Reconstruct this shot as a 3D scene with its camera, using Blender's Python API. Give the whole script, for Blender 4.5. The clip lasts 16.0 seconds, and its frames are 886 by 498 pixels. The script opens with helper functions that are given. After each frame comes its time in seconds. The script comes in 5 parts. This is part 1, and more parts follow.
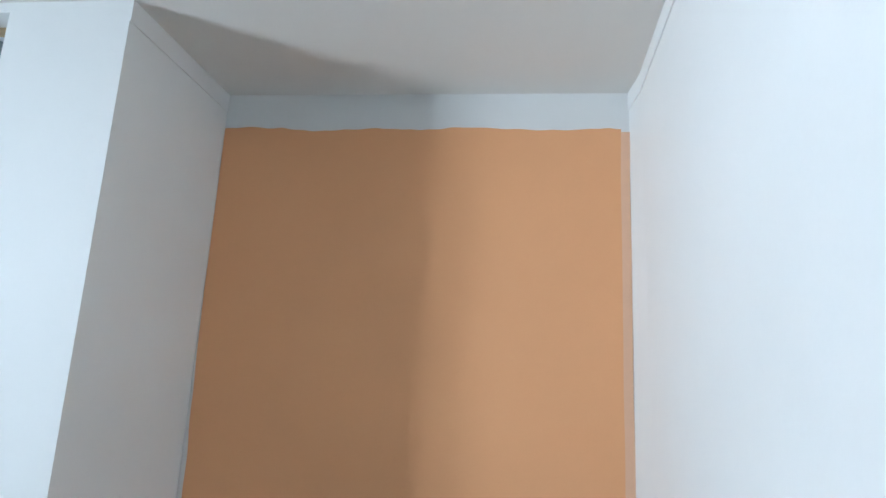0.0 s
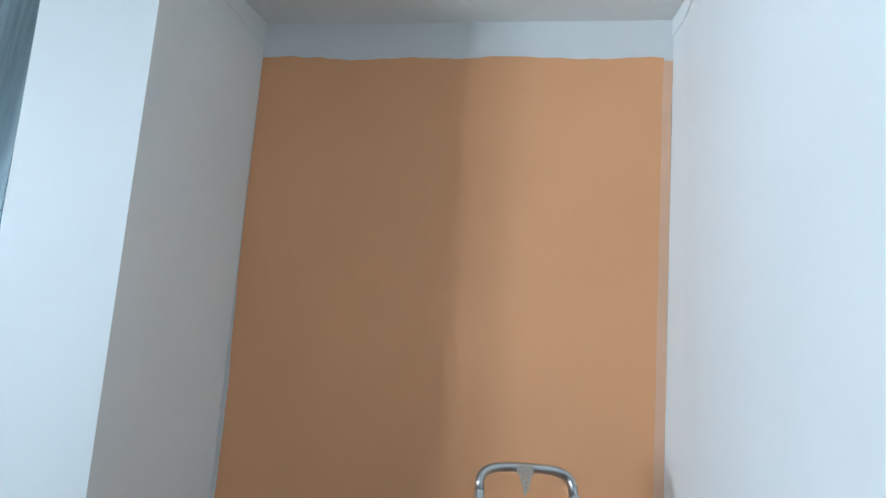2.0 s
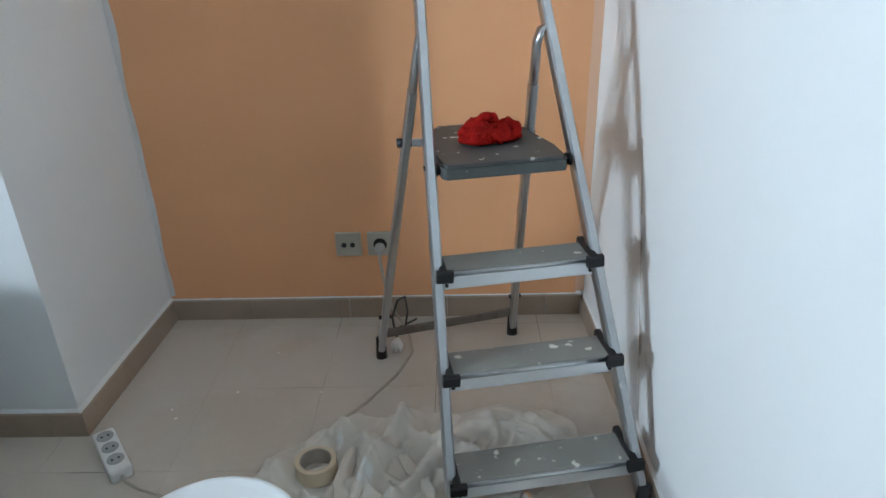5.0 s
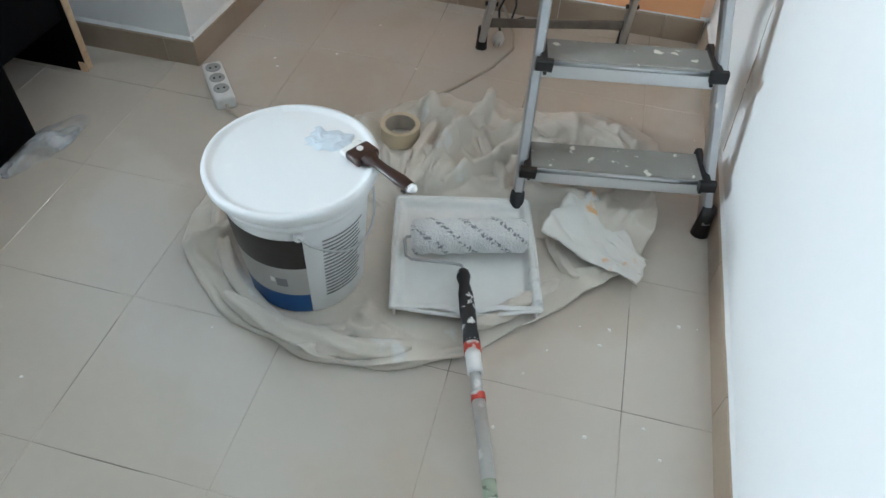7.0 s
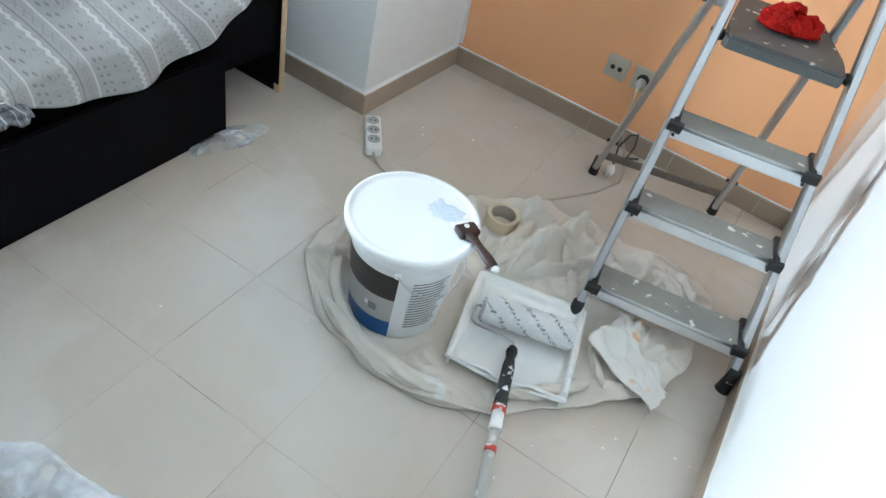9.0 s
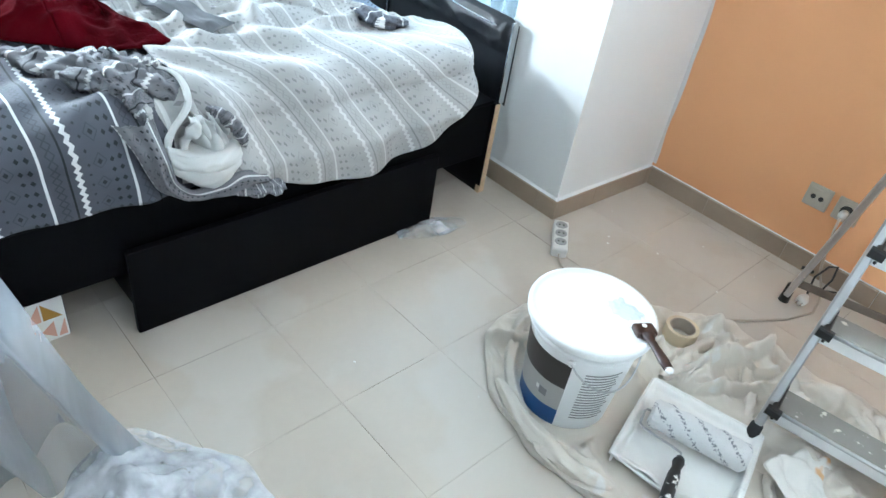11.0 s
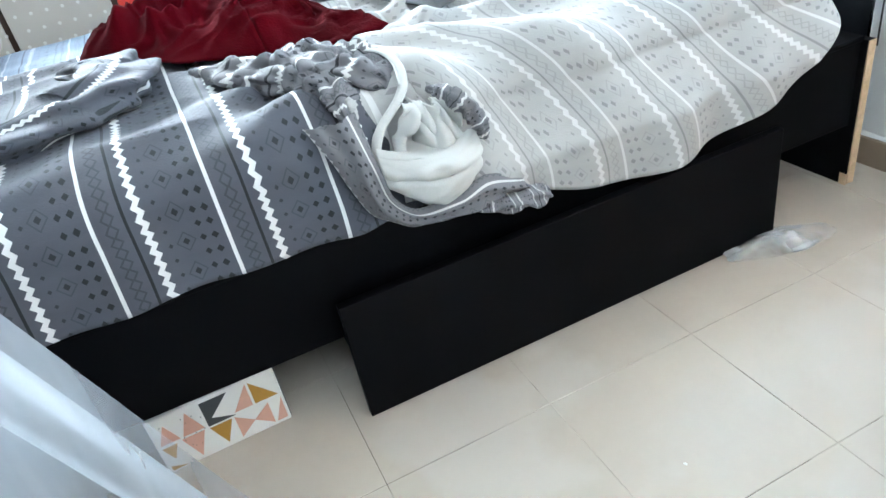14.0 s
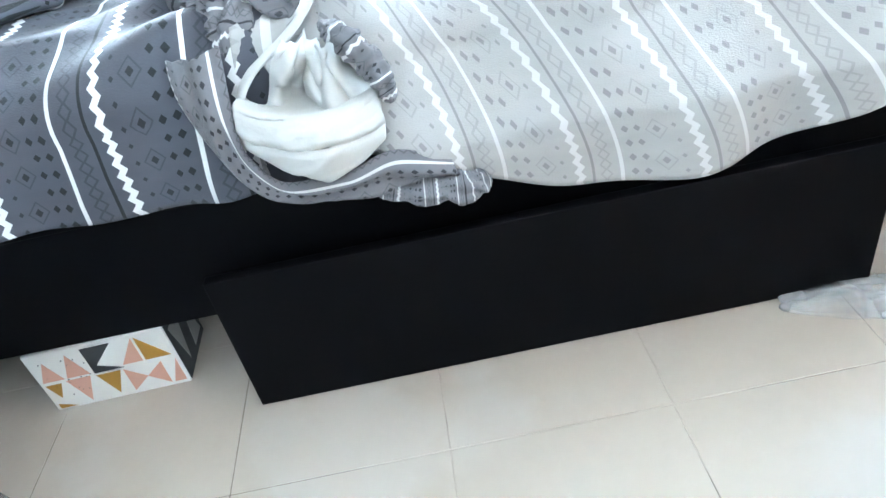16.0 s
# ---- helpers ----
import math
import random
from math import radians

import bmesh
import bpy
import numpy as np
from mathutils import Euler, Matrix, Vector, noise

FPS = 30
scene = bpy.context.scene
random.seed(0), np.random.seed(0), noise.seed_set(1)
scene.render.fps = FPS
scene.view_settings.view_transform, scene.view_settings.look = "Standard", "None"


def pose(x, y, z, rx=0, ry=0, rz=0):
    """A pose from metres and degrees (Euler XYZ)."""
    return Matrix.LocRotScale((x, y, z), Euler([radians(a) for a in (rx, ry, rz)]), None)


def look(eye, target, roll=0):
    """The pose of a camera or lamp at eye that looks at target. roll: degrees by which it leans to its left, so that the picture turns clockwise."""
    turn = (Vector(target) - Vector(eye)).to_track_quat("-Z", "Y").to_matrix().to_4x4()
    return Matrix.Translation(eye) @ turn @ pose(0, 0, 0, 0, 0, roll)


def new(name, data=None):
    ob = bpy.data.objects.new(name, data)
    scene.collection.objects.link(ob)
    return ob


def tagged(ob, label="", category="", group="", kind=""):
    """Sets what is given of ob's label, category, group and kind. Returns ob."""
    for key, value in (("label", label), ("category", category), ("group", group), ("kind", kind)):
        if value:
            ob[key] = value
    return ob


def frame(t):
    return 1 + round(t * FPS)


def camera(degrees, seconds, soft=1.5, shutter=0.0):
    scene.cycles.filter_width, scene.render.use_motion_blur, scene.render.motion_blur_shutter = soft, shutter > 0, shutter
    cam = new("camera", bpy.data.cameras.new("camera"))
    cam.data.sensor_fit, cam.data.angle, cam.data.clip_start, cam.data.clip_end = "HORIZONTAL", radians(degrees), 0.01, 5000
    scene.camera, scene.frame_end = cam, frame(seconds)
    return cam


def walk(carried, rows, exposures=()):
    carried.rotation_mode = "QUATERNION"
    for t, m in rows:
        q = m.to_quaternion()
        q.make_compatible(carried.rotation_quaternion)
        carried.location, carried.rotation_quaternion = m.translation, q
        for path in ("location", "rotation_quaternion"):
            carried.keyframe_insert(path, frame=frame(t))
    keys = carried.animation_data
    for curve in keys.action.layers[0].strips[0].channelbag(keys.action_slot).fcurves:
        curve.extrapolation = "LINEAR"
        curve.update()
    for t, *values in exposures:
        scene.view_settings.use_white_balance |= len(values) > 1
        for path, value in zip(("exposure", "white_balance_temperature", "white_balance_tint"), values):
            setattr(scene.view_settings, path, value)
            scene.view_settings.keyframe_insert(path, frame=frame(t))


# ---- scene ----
cam = camera(66.1, 16.0)
PATH = [
    (0, (1.043, -2.025, 1.611), (0.811, -0.094, 2.076), 2.8),
    (0.3, (1.144, -2.06, 1.562), (0.839, -0.155, 2.087), 3.3),
    (0.6, (1.123, -2.072, 1.579), (0.807, -0.174, 2.126), 3.3),
    (1, (1.111, -2.085, 1.61), (0.725, -0.202, 2.164), 3.9),
    (1.5, (1.1, -2.043, 1.56), (0.692, -0.171, 2.134), 4.3),
    (2, (1.054, -2.021, 1.555), (0.718, -0.074, 1.865), 4.2),
    (2.5, (1.071, -1.955, 1.485), (0.736, 0.017, 1.477), 2.5),
    (3, (1.034, -1.942, 1.435), (0.765, 0.027, 1.212), 2.4),
    (3.5, (1.02, -1.923, 1.353), (0.771, 0.013, 0.918), 2.0),
    (4, (1.002, -1.906, 1.312), (0.776, -0.019, 0.688), 0.4),
    (4.2, (0.972, -1.906, 1.326), (0.795, -0.044, 0.618), 1.7),
    (4.5, (0.988, -1.897, 1.258), (0.834, -0.055, 0.494), 0.9),
    (5, (0.972, -1.885, 1.17), (0.926, -0.087, 0.294), -1.7),
    (5.2, (0.965, -1.879, 1.132), (0.973, -0.115, 0.191), -1.9),
    (7.3, (1.009, -2.02, 1.073), (0.674, -0.744, -0.43), 6.3),
    (7.5, (1.009, -2.063, 1.102), (0.605, -0.768, -0.368), 8.4),
    (8, (1.036, -2.142, 1.173), (0.529, -0.901, -0.312), 11.0),
    (8.5, (1.047, -2.166, 1.231), (0.542, -0.948, -0.273), 13.5),
    (8.7, (1.049, -2.165, 1.252), (0.566, -0.883, -0.204), 15.7),
    (10.8, (1.124, -2.279, 1.315), (0.088, -0.987, 0.193), 12.1),
    (11, (1.119, -2.29, 1.296), (0.037, -1.1, 0.107), 9.9),
    (11.5, (1.082, -2.287, 1.291), (-0.215, -1.294, 0.137), 5.3),
    (12, (0.984, -2.213, 1.284), (-0.357, -1.228, 0.174), 3.3),
    (12.5, (0.818, -2.105, 1.185), (-0.556, -1.234, 0.022), -1.0),
    (13, (0.739, -2.061, 1.117), (-0.745, -1.284, 0.024), -1.8),
    (13.5, (0.737, -2.038, 0.989), (-0.826, -1.399, -0.083), -6.3),
    (14, (0.725, -2.022, 0.901), (-0.878, -1.468, -0.159), -11.4),
    (14.5, (0.685, -1.951, 0.914), (-0.981, -1.566, -0.122), -11.2),
    (15, (0.604, -1.799, 0.874), (-1.062, -1.595, -0.213), -8.5),
    (15.5, (0.584, -1.672, 0.813), (-1.022, -1.663, -0.379), -11.6),
    (16, (0.557, -1.556, 0.784), (-1.058, -1.584, -0.396), -12.4),
]
walk(cam, [(t, look(eye, target, roll)) for t, eye, target, roll in PATH],
     exposures=[(0, -0.5, 5950, 9), (0.6, -0.42, 5950, 8), (1, -0.65, 5950, 8), (1.5, -0.82, 5950, 8), (2, -0.60, 5750, 6), (3, -0.44, 5600, 4), (4, -0.3, 5750, 7), (5.2, -0.22, 5850, 7), (7.3, 0.22, 6150, 8), (8.7, 0.50, 6000, 7), (10.8, 0.95, 5900, 7), (11.5, 0.85, 6150, 8), (12.5, 0.75, 6250, 10), (13, 0.62, 6250, 10), (13.5, 1.15, 6300, 11), (14, 1.3, 6200, 9), (15, 1.2, 6050, 9), (15.5, 1.55, 5975, 8), (16, 1.6, 5900, 8)])

# ---- world, sun, large lights ----
world = bpy.data.worlds.new("world")
scene.world = world
world.use_nodes = True
wn = world.node_tree
sky = wn.nodes.new("ShaderNodeTexSky")
sky.sky_type, sky.sun_disc = "NISHITA", False
sky.sun_elevation, sky.sun_rotation = radians(48), radians(-120)
wn.links.new(sky.outputs[0], wn.nodes["Background"].inputs[0])
wn.nodes["Background"].inputs[1].default_value = 0.12

sun = new("sun", bpy.data.lights.new("sun", "SUN"))
sun.data.energy, sun.data.angle, sun.data.color = 2.0, radians(0.6), (1.0, 0.95, 0.88)
sun.matrix_world = look((3, -6, 8), (0, 6, 0))


def window_light(name, m, sx, sy, power, colour):
    ob = new(name, bpy.data.lights.new(name, "AREA"))
    ob.data.shape, ob.data.size, ob.data.size_y = "RECTANGLE", sx, sy
    ob.data.energy, ob.data.color = power, colour
    ob.matrix_world = m
    return ob


# daylight of the side window and of the curtained window
window_light("side_window_daylight", look((-3.55, -2.55, 1.30), (0.9, 0.0, 1.15)), 1.35, 1.35, 740, (0.82, 0.93, 1.0))
window_light("head_window_daylight", look((-1.15, -0.16, 1.25), (-0.6, -3.0, 0.5)), 1.4, 1.2, 40, (0.74, 0.89, 1.0))

# ---- materials ----


def nodes_of(name):
    m = bpy.data.materials.new(name)
    m.use_nodes = True
    return m, m.node_tree, m.node_tree.nodes["Principled BSDF"]


def surface(name, colour, rough=0.6, vary=0.12, scale=6.0, fine=120.0, bump=0.06, metal=0.0, spec=0.5, sheen=0.0, per_piece=0.0, wear=None, coords="Object", bump_dist=0.002):
    """Base colour with broad and fine variation, bump, and optional wear spots of another colour."""
    m, t, b = nodes_of(name)
    b.inputs["Roughness"].default_value, b.inputs["Metallic"].default_value = rough, metal
    b.inputs["Specular IOR Level"].default_value = spec
    b.inputs["Sheen Weight"].default_value = sheen
    co = t.nodes.new("ShaderNodeNewGeometry").outputs["Position"] if coords == "World" else t.nodes.new("ShaderNodeTexCoord").outputs[coords]
    big, small = t.nodes.new("ShaderNodeTexNoise"), t.nodes.new("ShaderNodeTexNoise")
    big.inputs["Scale"].default_value, big.inputs["Detail"].default_value = scale, 4
    small.inputs["Scale"].default_value, small.inputs["Detail"].default_value = fine, 3
    for n in (big, small):
        t.links.new(co, n.inputs["Vector"])
    mix = t.nodes.new("ShaderNodeMix")
    mix.data_type = "RGBA"
    mix.inputs["A"].default_value = (*[c * (1 - vary) for c in colour], 1)
    mix.inputs["B"].default_value = (*[min(c * (1 + vary), 1) for c in colour], 1)
    add = t.nodes.new("ShaderNodeMath")
    add.operation = "MULTIPLY_ADD"
    add.inputs[1].default_value = 0.3
    t.links.new(small.outputs["Fac"], add.inputs[0])
    half = t.nodes.new("ShaderNodeMath")
    half.operation = "MULTIPLY_ADD"
    half.inputs[1].default_value, half.inputs[2].default_value = 1.6, -0.45
    t.links.new(big.outputs["Fac"], half.inputs[0])
    t.links.new(half.outputs[0], add.inputs[2])
    last = add
    if per_piece:
        info = t.nodes.new("ShaderNodeObjectInfo")
        p = t.nodes.new("ShaderNodeMath")
        p.operation = "MULTIPLY_ADD"
        p.inputs[1].default_value = per_piece
        t.links.new(info.outputs["Random"], p.inputs[0])
        t.links.new(add.outputs[0], p.inputs[2])
        last = p
    t.links.new(last.outputs[0], mix.inputs["Factor"])
    out = mix.outputs["Result"]
    if wear:
        wcol, wscale, low = wear
        wn_ = t.nodes.new("ShaderNodeTexNoise")
        wn_.inputs["Scale"].default_value, wn_.inputs["Detail"].default_value = wscale, 5
        t.links.new(co, wn_.inputs["Vector"])
        r = t.nodes.new("ShaderNodeMapRange")
        r.inputs["From Min"].default_value, r.inputs["From Max"].default_value = low, low + 0.05
        t.links.new(wn_.outputs["Fac"], r.inputs["Value"])
        mx = t.nodes.new("ShaderNodeMix")
        mx.data_type = "RGBA"
        mx.inputs["B"].default_value = (*wcol, 1)
        t.links.new(r.outputs[0], mx.inputs["Factor"])
        t.links.new(out, mx.inputs["A"])
        out = mx.outputs["Result"]
    t.links.new(out, b.inputs["Base Color"])
    bp = t.nodes.new("ShaderNodeBump")
    bp.inputs["Strength"].default_value, bp.inputs["Distance"].default_value = bump, bump_dist
    t.links.new(small.outputs["Fac"], bp.inputs["Height"])
    t.links.new(bp.outputs[0], b.inputs["Normal"])
    return m


WHITE = surface("white_wall_paint", (0.78, 0.78, 0.77), 0.65, 0.03, 2.0, 90, 0.12)
CEIL = surface("ceiling_paint", (0.74, 0.73, 0.70), 0.8, 0.04, 1.5, 80, 0.1)
ORANGE = surface("orange_wall_paint", (0.80, 0.395, 0.185), 0.6, 0.05, 1.6, 140, 0.10)
PATCHY = surface("white_brush_marks", (0.72, 0.68, 0.66), 0.6, 0.1, 8, 90, 0.15)
TILE = surface("beige_floor_tile", (0.55, 0.480, 0.402), 0.24, 0.10, 1.7, 45, 0.01, per_piece=0.12, spec=0.45, coords="World", wear=((0.590, 0.530, 0.462), 1.9, 0.50))
GROUT = surface("patchy_grout", (0.54, 0.47, 0.39), 0.9, 0.2, 3, 200, 0.2, wear=((0.12, 0.10, 0.08), 3.0, 0.52))
SKIRT = surface("brown_baseboard_tile", (0.34, 0.26, 0.19), 0.35, 0.12, 7, 80, 0.04, per_piece=0.3, coords="World")
ALU = surface("brushed_aluminium", (0.50, 0.51, 0.52), 0.28, 0.08, 12, 300, 0.05, metal=1.0, wear=((0.75, 0.73, 0.68), 26, 0.68))
ALU_WHITE = surface("satin_aluminium_fascia", (0.78, 0.79, 0.80), 0.4, 0.06, 10, 200, 0.05, metal=0.6)
TREAD = surface("paint_spotted_grey_tread", (0.25, 0.242, 0.22), 0.6, 0.15, 9, 160, 0.2, wear=((0.75, 0.72, 0.66), 30, 0.635))
PLATFORM = surface("paint_spotted_dark_plastic", (0.075, 0.08, 0.078), 0.5, 0.2, 12, 160, 0.2, wear=((0.72, 0.70, 0.66), 34, 0.64))
BLACKP = surface("black_plastic", (0.008, 0.008, 0.009), 0.45, 0.2, 20, 200, 0.06)
SPLASHED = surface("paint_splashed_black_plastic", (0.014, 0.014, 0.015), 0.45, 0.2, 20, 200, 0.06, wear=((0.8, 0.8, 0.78), 40, 0.62))
BLACKW = surface("black_laminate", (0.0030, 0.0030, 0.0040), 0.45, 0.2, 8, 260, 0.05, spec=0.045)
RAWEDGE = surface("raw_chipboard_edge", (0.60, 0.42, 0.26), 0.8, 0.2, 60, 240, 0.3)
LEATHER = surface("black_leatherette", (0.012, 0.013, 0.016), 0.42, 0.2, 14, 180, 0.15, spec=0.4, bump_dist=0.003)
CHROME = surface("satin_metal_trim", (0.72, 0.74, 0.76), 0.25, 0.05, 12, 200, 0.02, metal=1.0)
PWHITE = surface("white_bucket_plastic", (0.82, 0.83, 0.83), 0.35, 0.02, 6, 120, 0.03, wear=((0.88, 0.88, 0.86), 7, 0.64))
PAINTW = surface("wet_white_paint", (0.84, 0.84, 0.82), 0.25, 0.03, 10, 60, 0.3)
TRAYM = surface("paint_crusted_tray_plastic", (0.82, 0.81, 0.78), 0.45, 0.06, 12, 90, 0.25, wear=((0.52, 0.52, 0.51), 9, 0.66))
LBLACK = surface("dark_brown_label_ink", (0.020, 0.015, 0.013), 0.4, 0.1)
LGREY = surface("grey_label_paper", (0.42, 0.41, 0.39), 0.45, 0.05)
LBLUE = surface("blue_label_ink", (0.006, 0.075, 0.25), 0.4, 0.08)
INK = surface("grey_print_ink", (0.20, 0.20, 0.20), 0.6, 0.05)
DROP = surface("beige_drop_cloth", (0.66, 0.60, 0.52), 0.92, 0.10, 7, 420, 0.5, sheen=0.2, wear=((0.74, 0.72, 0.68), 9, 0.66))
PAPER = surface("white_crumpled_paper", (0.74, 0.71, 0.66), 0.7, 0.06, 12, 90, 0.2, wear=((0.74, 0.46, 0.24), 11, 0.62))
TAPEM = surface("cream_masking_tape", (0.66, 0.55, 0.38), 0.6, 0.06, 20, 200, 0.1)
CARD = surface("cardboard_core", (0.42, 0.36, 0.29), 0.8, 0.1, 20, 200, 0.1)
BROWNH = surface("dark_brown_brush_handle", (0.035, 0.016, 0.012), 0.35, 0.2, 20, 90, 0.05)
FLEECE, ft, fb = nodes_of("painted_roller_fleece")
fb.inputs["Roughness"].default_value = 0.95
fc = ft.nodes.new("ShaderNodeTexCoord")
fw, fn1, fn2 = ft.nodes.new("ShaderNodeTexWave"), ft.nodes.new("ShaderNodeTexNoise"), ft.nodes.new("ShaderNodeTexNoise")
fw.bands_direction = "DIAGONAL"
fw.inputs["Scale"].default_value, fw.inputs["Distortion"].default_value = 10.0, 2.4
fn1.inputs["Scale"].default_value, fn2.inputs["Scale"].default_value = 190, 260
fm = ft.nodes.new("ShaderNodeMath")
fm.operation = "MULTIPLY"
fr = ft.nodes.new("ShaderNodeMapRange")
fr.inputs["From Min"].default_value, fr.inputs["From Max"].default_value = 0.45, 0.57
fx = ft.nodes.new("ShaderNodeMix")
fx.data_type = "RGBA"
fx.inputs["A"].default_value, fx.inputs["B"].default_value = (0.76, 0.76, 0.75, 1), (0.27, 0.28, 0.30, 1)
fbp = ft.nodes.new("ShaderNodeBump")
fbp.inputs["Strength"].default_value, fbp.inputs["Distance"].default_value = 0.9, 0.006
for n in (fw, fn1, fn2):
    ft.links.new(fc.outputs["Object"], n.inputs["Vector"])
ft.links.new(fw.outputs["Fac"], fm.inputs[0])
ft.links.new(fn1.outputs["Fac"], fm.inputs[1])
ft.links.new(fm.outputs[0], fr.inputs["Value"])
ft.links.new(fr.outputs[0], fx.inputs["Factor"])
ft.links.new(fx.outputs["Result"], fb.inputs["Base Color"])
ft.links.new(fn2.outputs["Fac"], fbp.inputs["Height"])
ft.links.new(fbp.outputs[0], fb.inputs["Normal"])
POLE = surface("grey_pole_tube", (0.55, 0.55, 0.52), 0.4, 0.08, 10, 120, 0.05, metal=0.3, wear=((0.8, 0.79, 0.76), 18, 0.64))
REDP = surface("red_plastic", (0.55, 0.055, 0.03), 0.4, 0.1, 20, 90, 0.05, wear=((0.8, 0.78, 0.74), 24, 0.6))
YEL = surface("yellow_sticker", (0.70, 0.42, 0.03), 0.45, 0.2, 40, 90, 0.05, wear=((0.35, 0.06, 0.02), 45, 0.6))
GREENST = surface("green_grey_sticker", (0.35, 0.40, 0.30), 0.45, 0.2, 60, 90, 0.05, wear=((0.04, 0.07, 0.04), 50, 0.55))
PLUGW = surface("white_plug_plastic", (0.76, 0.75, 0.72), 0.4, 0.03)
CABLE = surface("off_white_cable", (0.44, 0.385, 0.31), 0.5, 0.05)
PLATE = surface("champagne_socket_plate", (0.50, 0.46, 0.38), 0.35, 0.05, metal=0.3)
DARK = surface("dark_recess", (0.02, 0.02, 0.02), 0.7, 0.1)
REDCLOTH = surface("dark_red_fleece", (0.056, 0.0010, 0.0036), 0.95, 0.45, 5, 260, 0.6, spec=0.0, sheen=0.025, bump_dist=0.003)
RAG = surface("red_cotton_rag", (0.34, 0.010, 0.007), 0.95, 0.25, 18, 300, 0.5, spec=0.08)
GREYKNIT = surface("grey_jersey_cloth", (0.135, 0.14, 0.148), 0.95, 0.12, 9, 300, 0.4, spec=0.1)
NAVY = surface("dark_blue_cloth", (0.03, 0.05, 0.09), 0.95, 0.2, 9, 300, 0.4)
PINK = surface("pale_pink_pillowcase", (0.62, 0.50, 0.45), 0.9, 0.05, 9, 300, 0.3)
BLUESHEET = surface("pale_blue_sheet", (0.52, 0.60, 0.68), 0.9, 0.06, 6, 300, 0.3)
CREAM = surface("cream_door_panel", (0.55, 0.50, 0.44), 0.5, 0.06, 6, 120, 0.05)
REDPANEL = surface("red_door_panel", (0.52, 0.035, 0.02), 0.4, 0.08, 6, 120, 0.05)
DARKWOOD = surface("dark_brown_wood", (0.07, 0.04, 0.025), 0.45, 0.25, 5, 160, 0.1)
DOT = surface("white_dot_print", (0.75, 0.73, 0.68), 0.5, 0.03)
BOXW = surface("white_printed_card", (0.78, 0.77, 0.74), 0.55, 0.03, 12, 150, 0.05)
BOXP = surface("salmon_print", (0.66, 0.36, 0.27), 0.55, 0.06, 12, 150, 0.05)
BOXG = surface("ochre_print", (0.42, 0.22, 0.03), 0.55, 0.06, 12, 150, 0.05)
BOXD = surface("charcoal_print", (0.045, 0.05, 0.055), 0.55, 0.06, 12, 150, 0.05)
BEECH = surface("light_wood_rail", (0.60, 0.44, 0.26), 0.5, 0.12, 10, 160, 0.06)
FRAMEW = surface("white_window_frame", (0.76, 0.77, 0.78), 0.35, 0.03)
CREASE_BROWN = surface("matt_crease_brown", (0.42, 0.35, 0.29), 0.9, 0.25, 40, 200, 0.3)
FLECK = surface("white_paint_flecks", (0.76, 0.75, 0.72), 0.6, 0.05)


def sheer(name, colour, clear, rough=0.9, glossy=False, streaks=False):
    """Thin fabric or film: part of the light passes straight, part is scattered through."""
    m, t, b = nodes_of(name)
    out = t.nodes["Material Output"]
    b.inputs["Base Color"].default_value = (*colour, 1)
    b.inputs["Roughness"].default_value = rough
    tr, tl = t.nodes.new("ShaderNodeBsdfTransparent"), t.nodes.new("ShaderNodeBsdfTranslucent")
    tl.inputs[0].default_value = (*colour, 1)
    m1, m2 = t.nodes.new("ShaderNodeMixShader"), t.nodes.new("ShaderNodeMixShader")
    m1.inputs[0].default_value = 0.15 if glossy else 0.5
    no = t.nodes.new("ShaderNodeTexNoise")
    no.inputs["Scale"].default_value, no.inputs["Detail"].default_value = 9, 4
    spread = 0.18
    if glossy:
        place = t.nodes.new("ShaderNodeTexCoord")
        t.links.new(place.outputs["Object"], no.inputs["Vector"])
        no.inputs["Detail"].default_value, spread = 7, 0.34
    if streaks:
        # long gathers run from top to bottom
        co, mp = t.nodes.new("ShaderNodeTexCoord"), t.nodes.new("ShaderNodeMapping")
        mp.inputs["Scale"].default_value = (1, 1, 0.07)
        t.links.new(co.outputs["Generated"], mp.inputs["Vector"])
        t.links.new(mp.outputs[0], no.inputs["Vector"])
        no.inputs["Scale"].default_value, spread = 9, 0.22
    r = t.nodes.new("ShaderNodeMapRange")
    r.inputs["To Min"].default_value, r.inputs["To Max"].default_value = max(clear - spread, 0), min(clear + spread, 1)
    r.inputs["From Min"].default_value, r.inputs["From Max"].default_value = 0.3, 0.7
    t.links.new(no.outputs["Fac"], r.inputs["Value"])
    t.links.new(r.outputs[0], m2.inputs[0])
    t.links.new(b.outputs[0], m1.inputs[1])
    t.links.new(tl.outputs[0], m1.inputs[2])
    t.links.new(m1.outputs[0], m2.inputs[1])
    t.links.new(tr.outputs[0], m2.inputs[2])
    t.links.new(m2.outputs[0], out.inputs["Surface"])
    return m


TULLE = sheer("white_tulle", (0.44, 0.47, 0.51), 0.56, streaks=True)
FILM = sheer("clear_plastic_film", (0.90, 0.91, 0.94), 0.62, 0.18, True)
BAGF = sheer("thin_clear_film", (0.80, 0.81, 0.82), 0.78, 0.2, True)
VOILE = sheer("grey_blue_voile", (0.32, 0.385, 0.41), 0.16)
TAPEF = sheer("frosted_tape_film", (0.66, 0.64, 0.58), 0.40, 0.5)

GLASS, gt, gb = nodes_of("window_glass")
gb.inputs["Roughness"].default_value, gb.inputs["Transmission Weight"].default_value = 0.0, 1.0
gb.inputs["Base Color"].default_value = (0.95, 0.98, 1, 1)


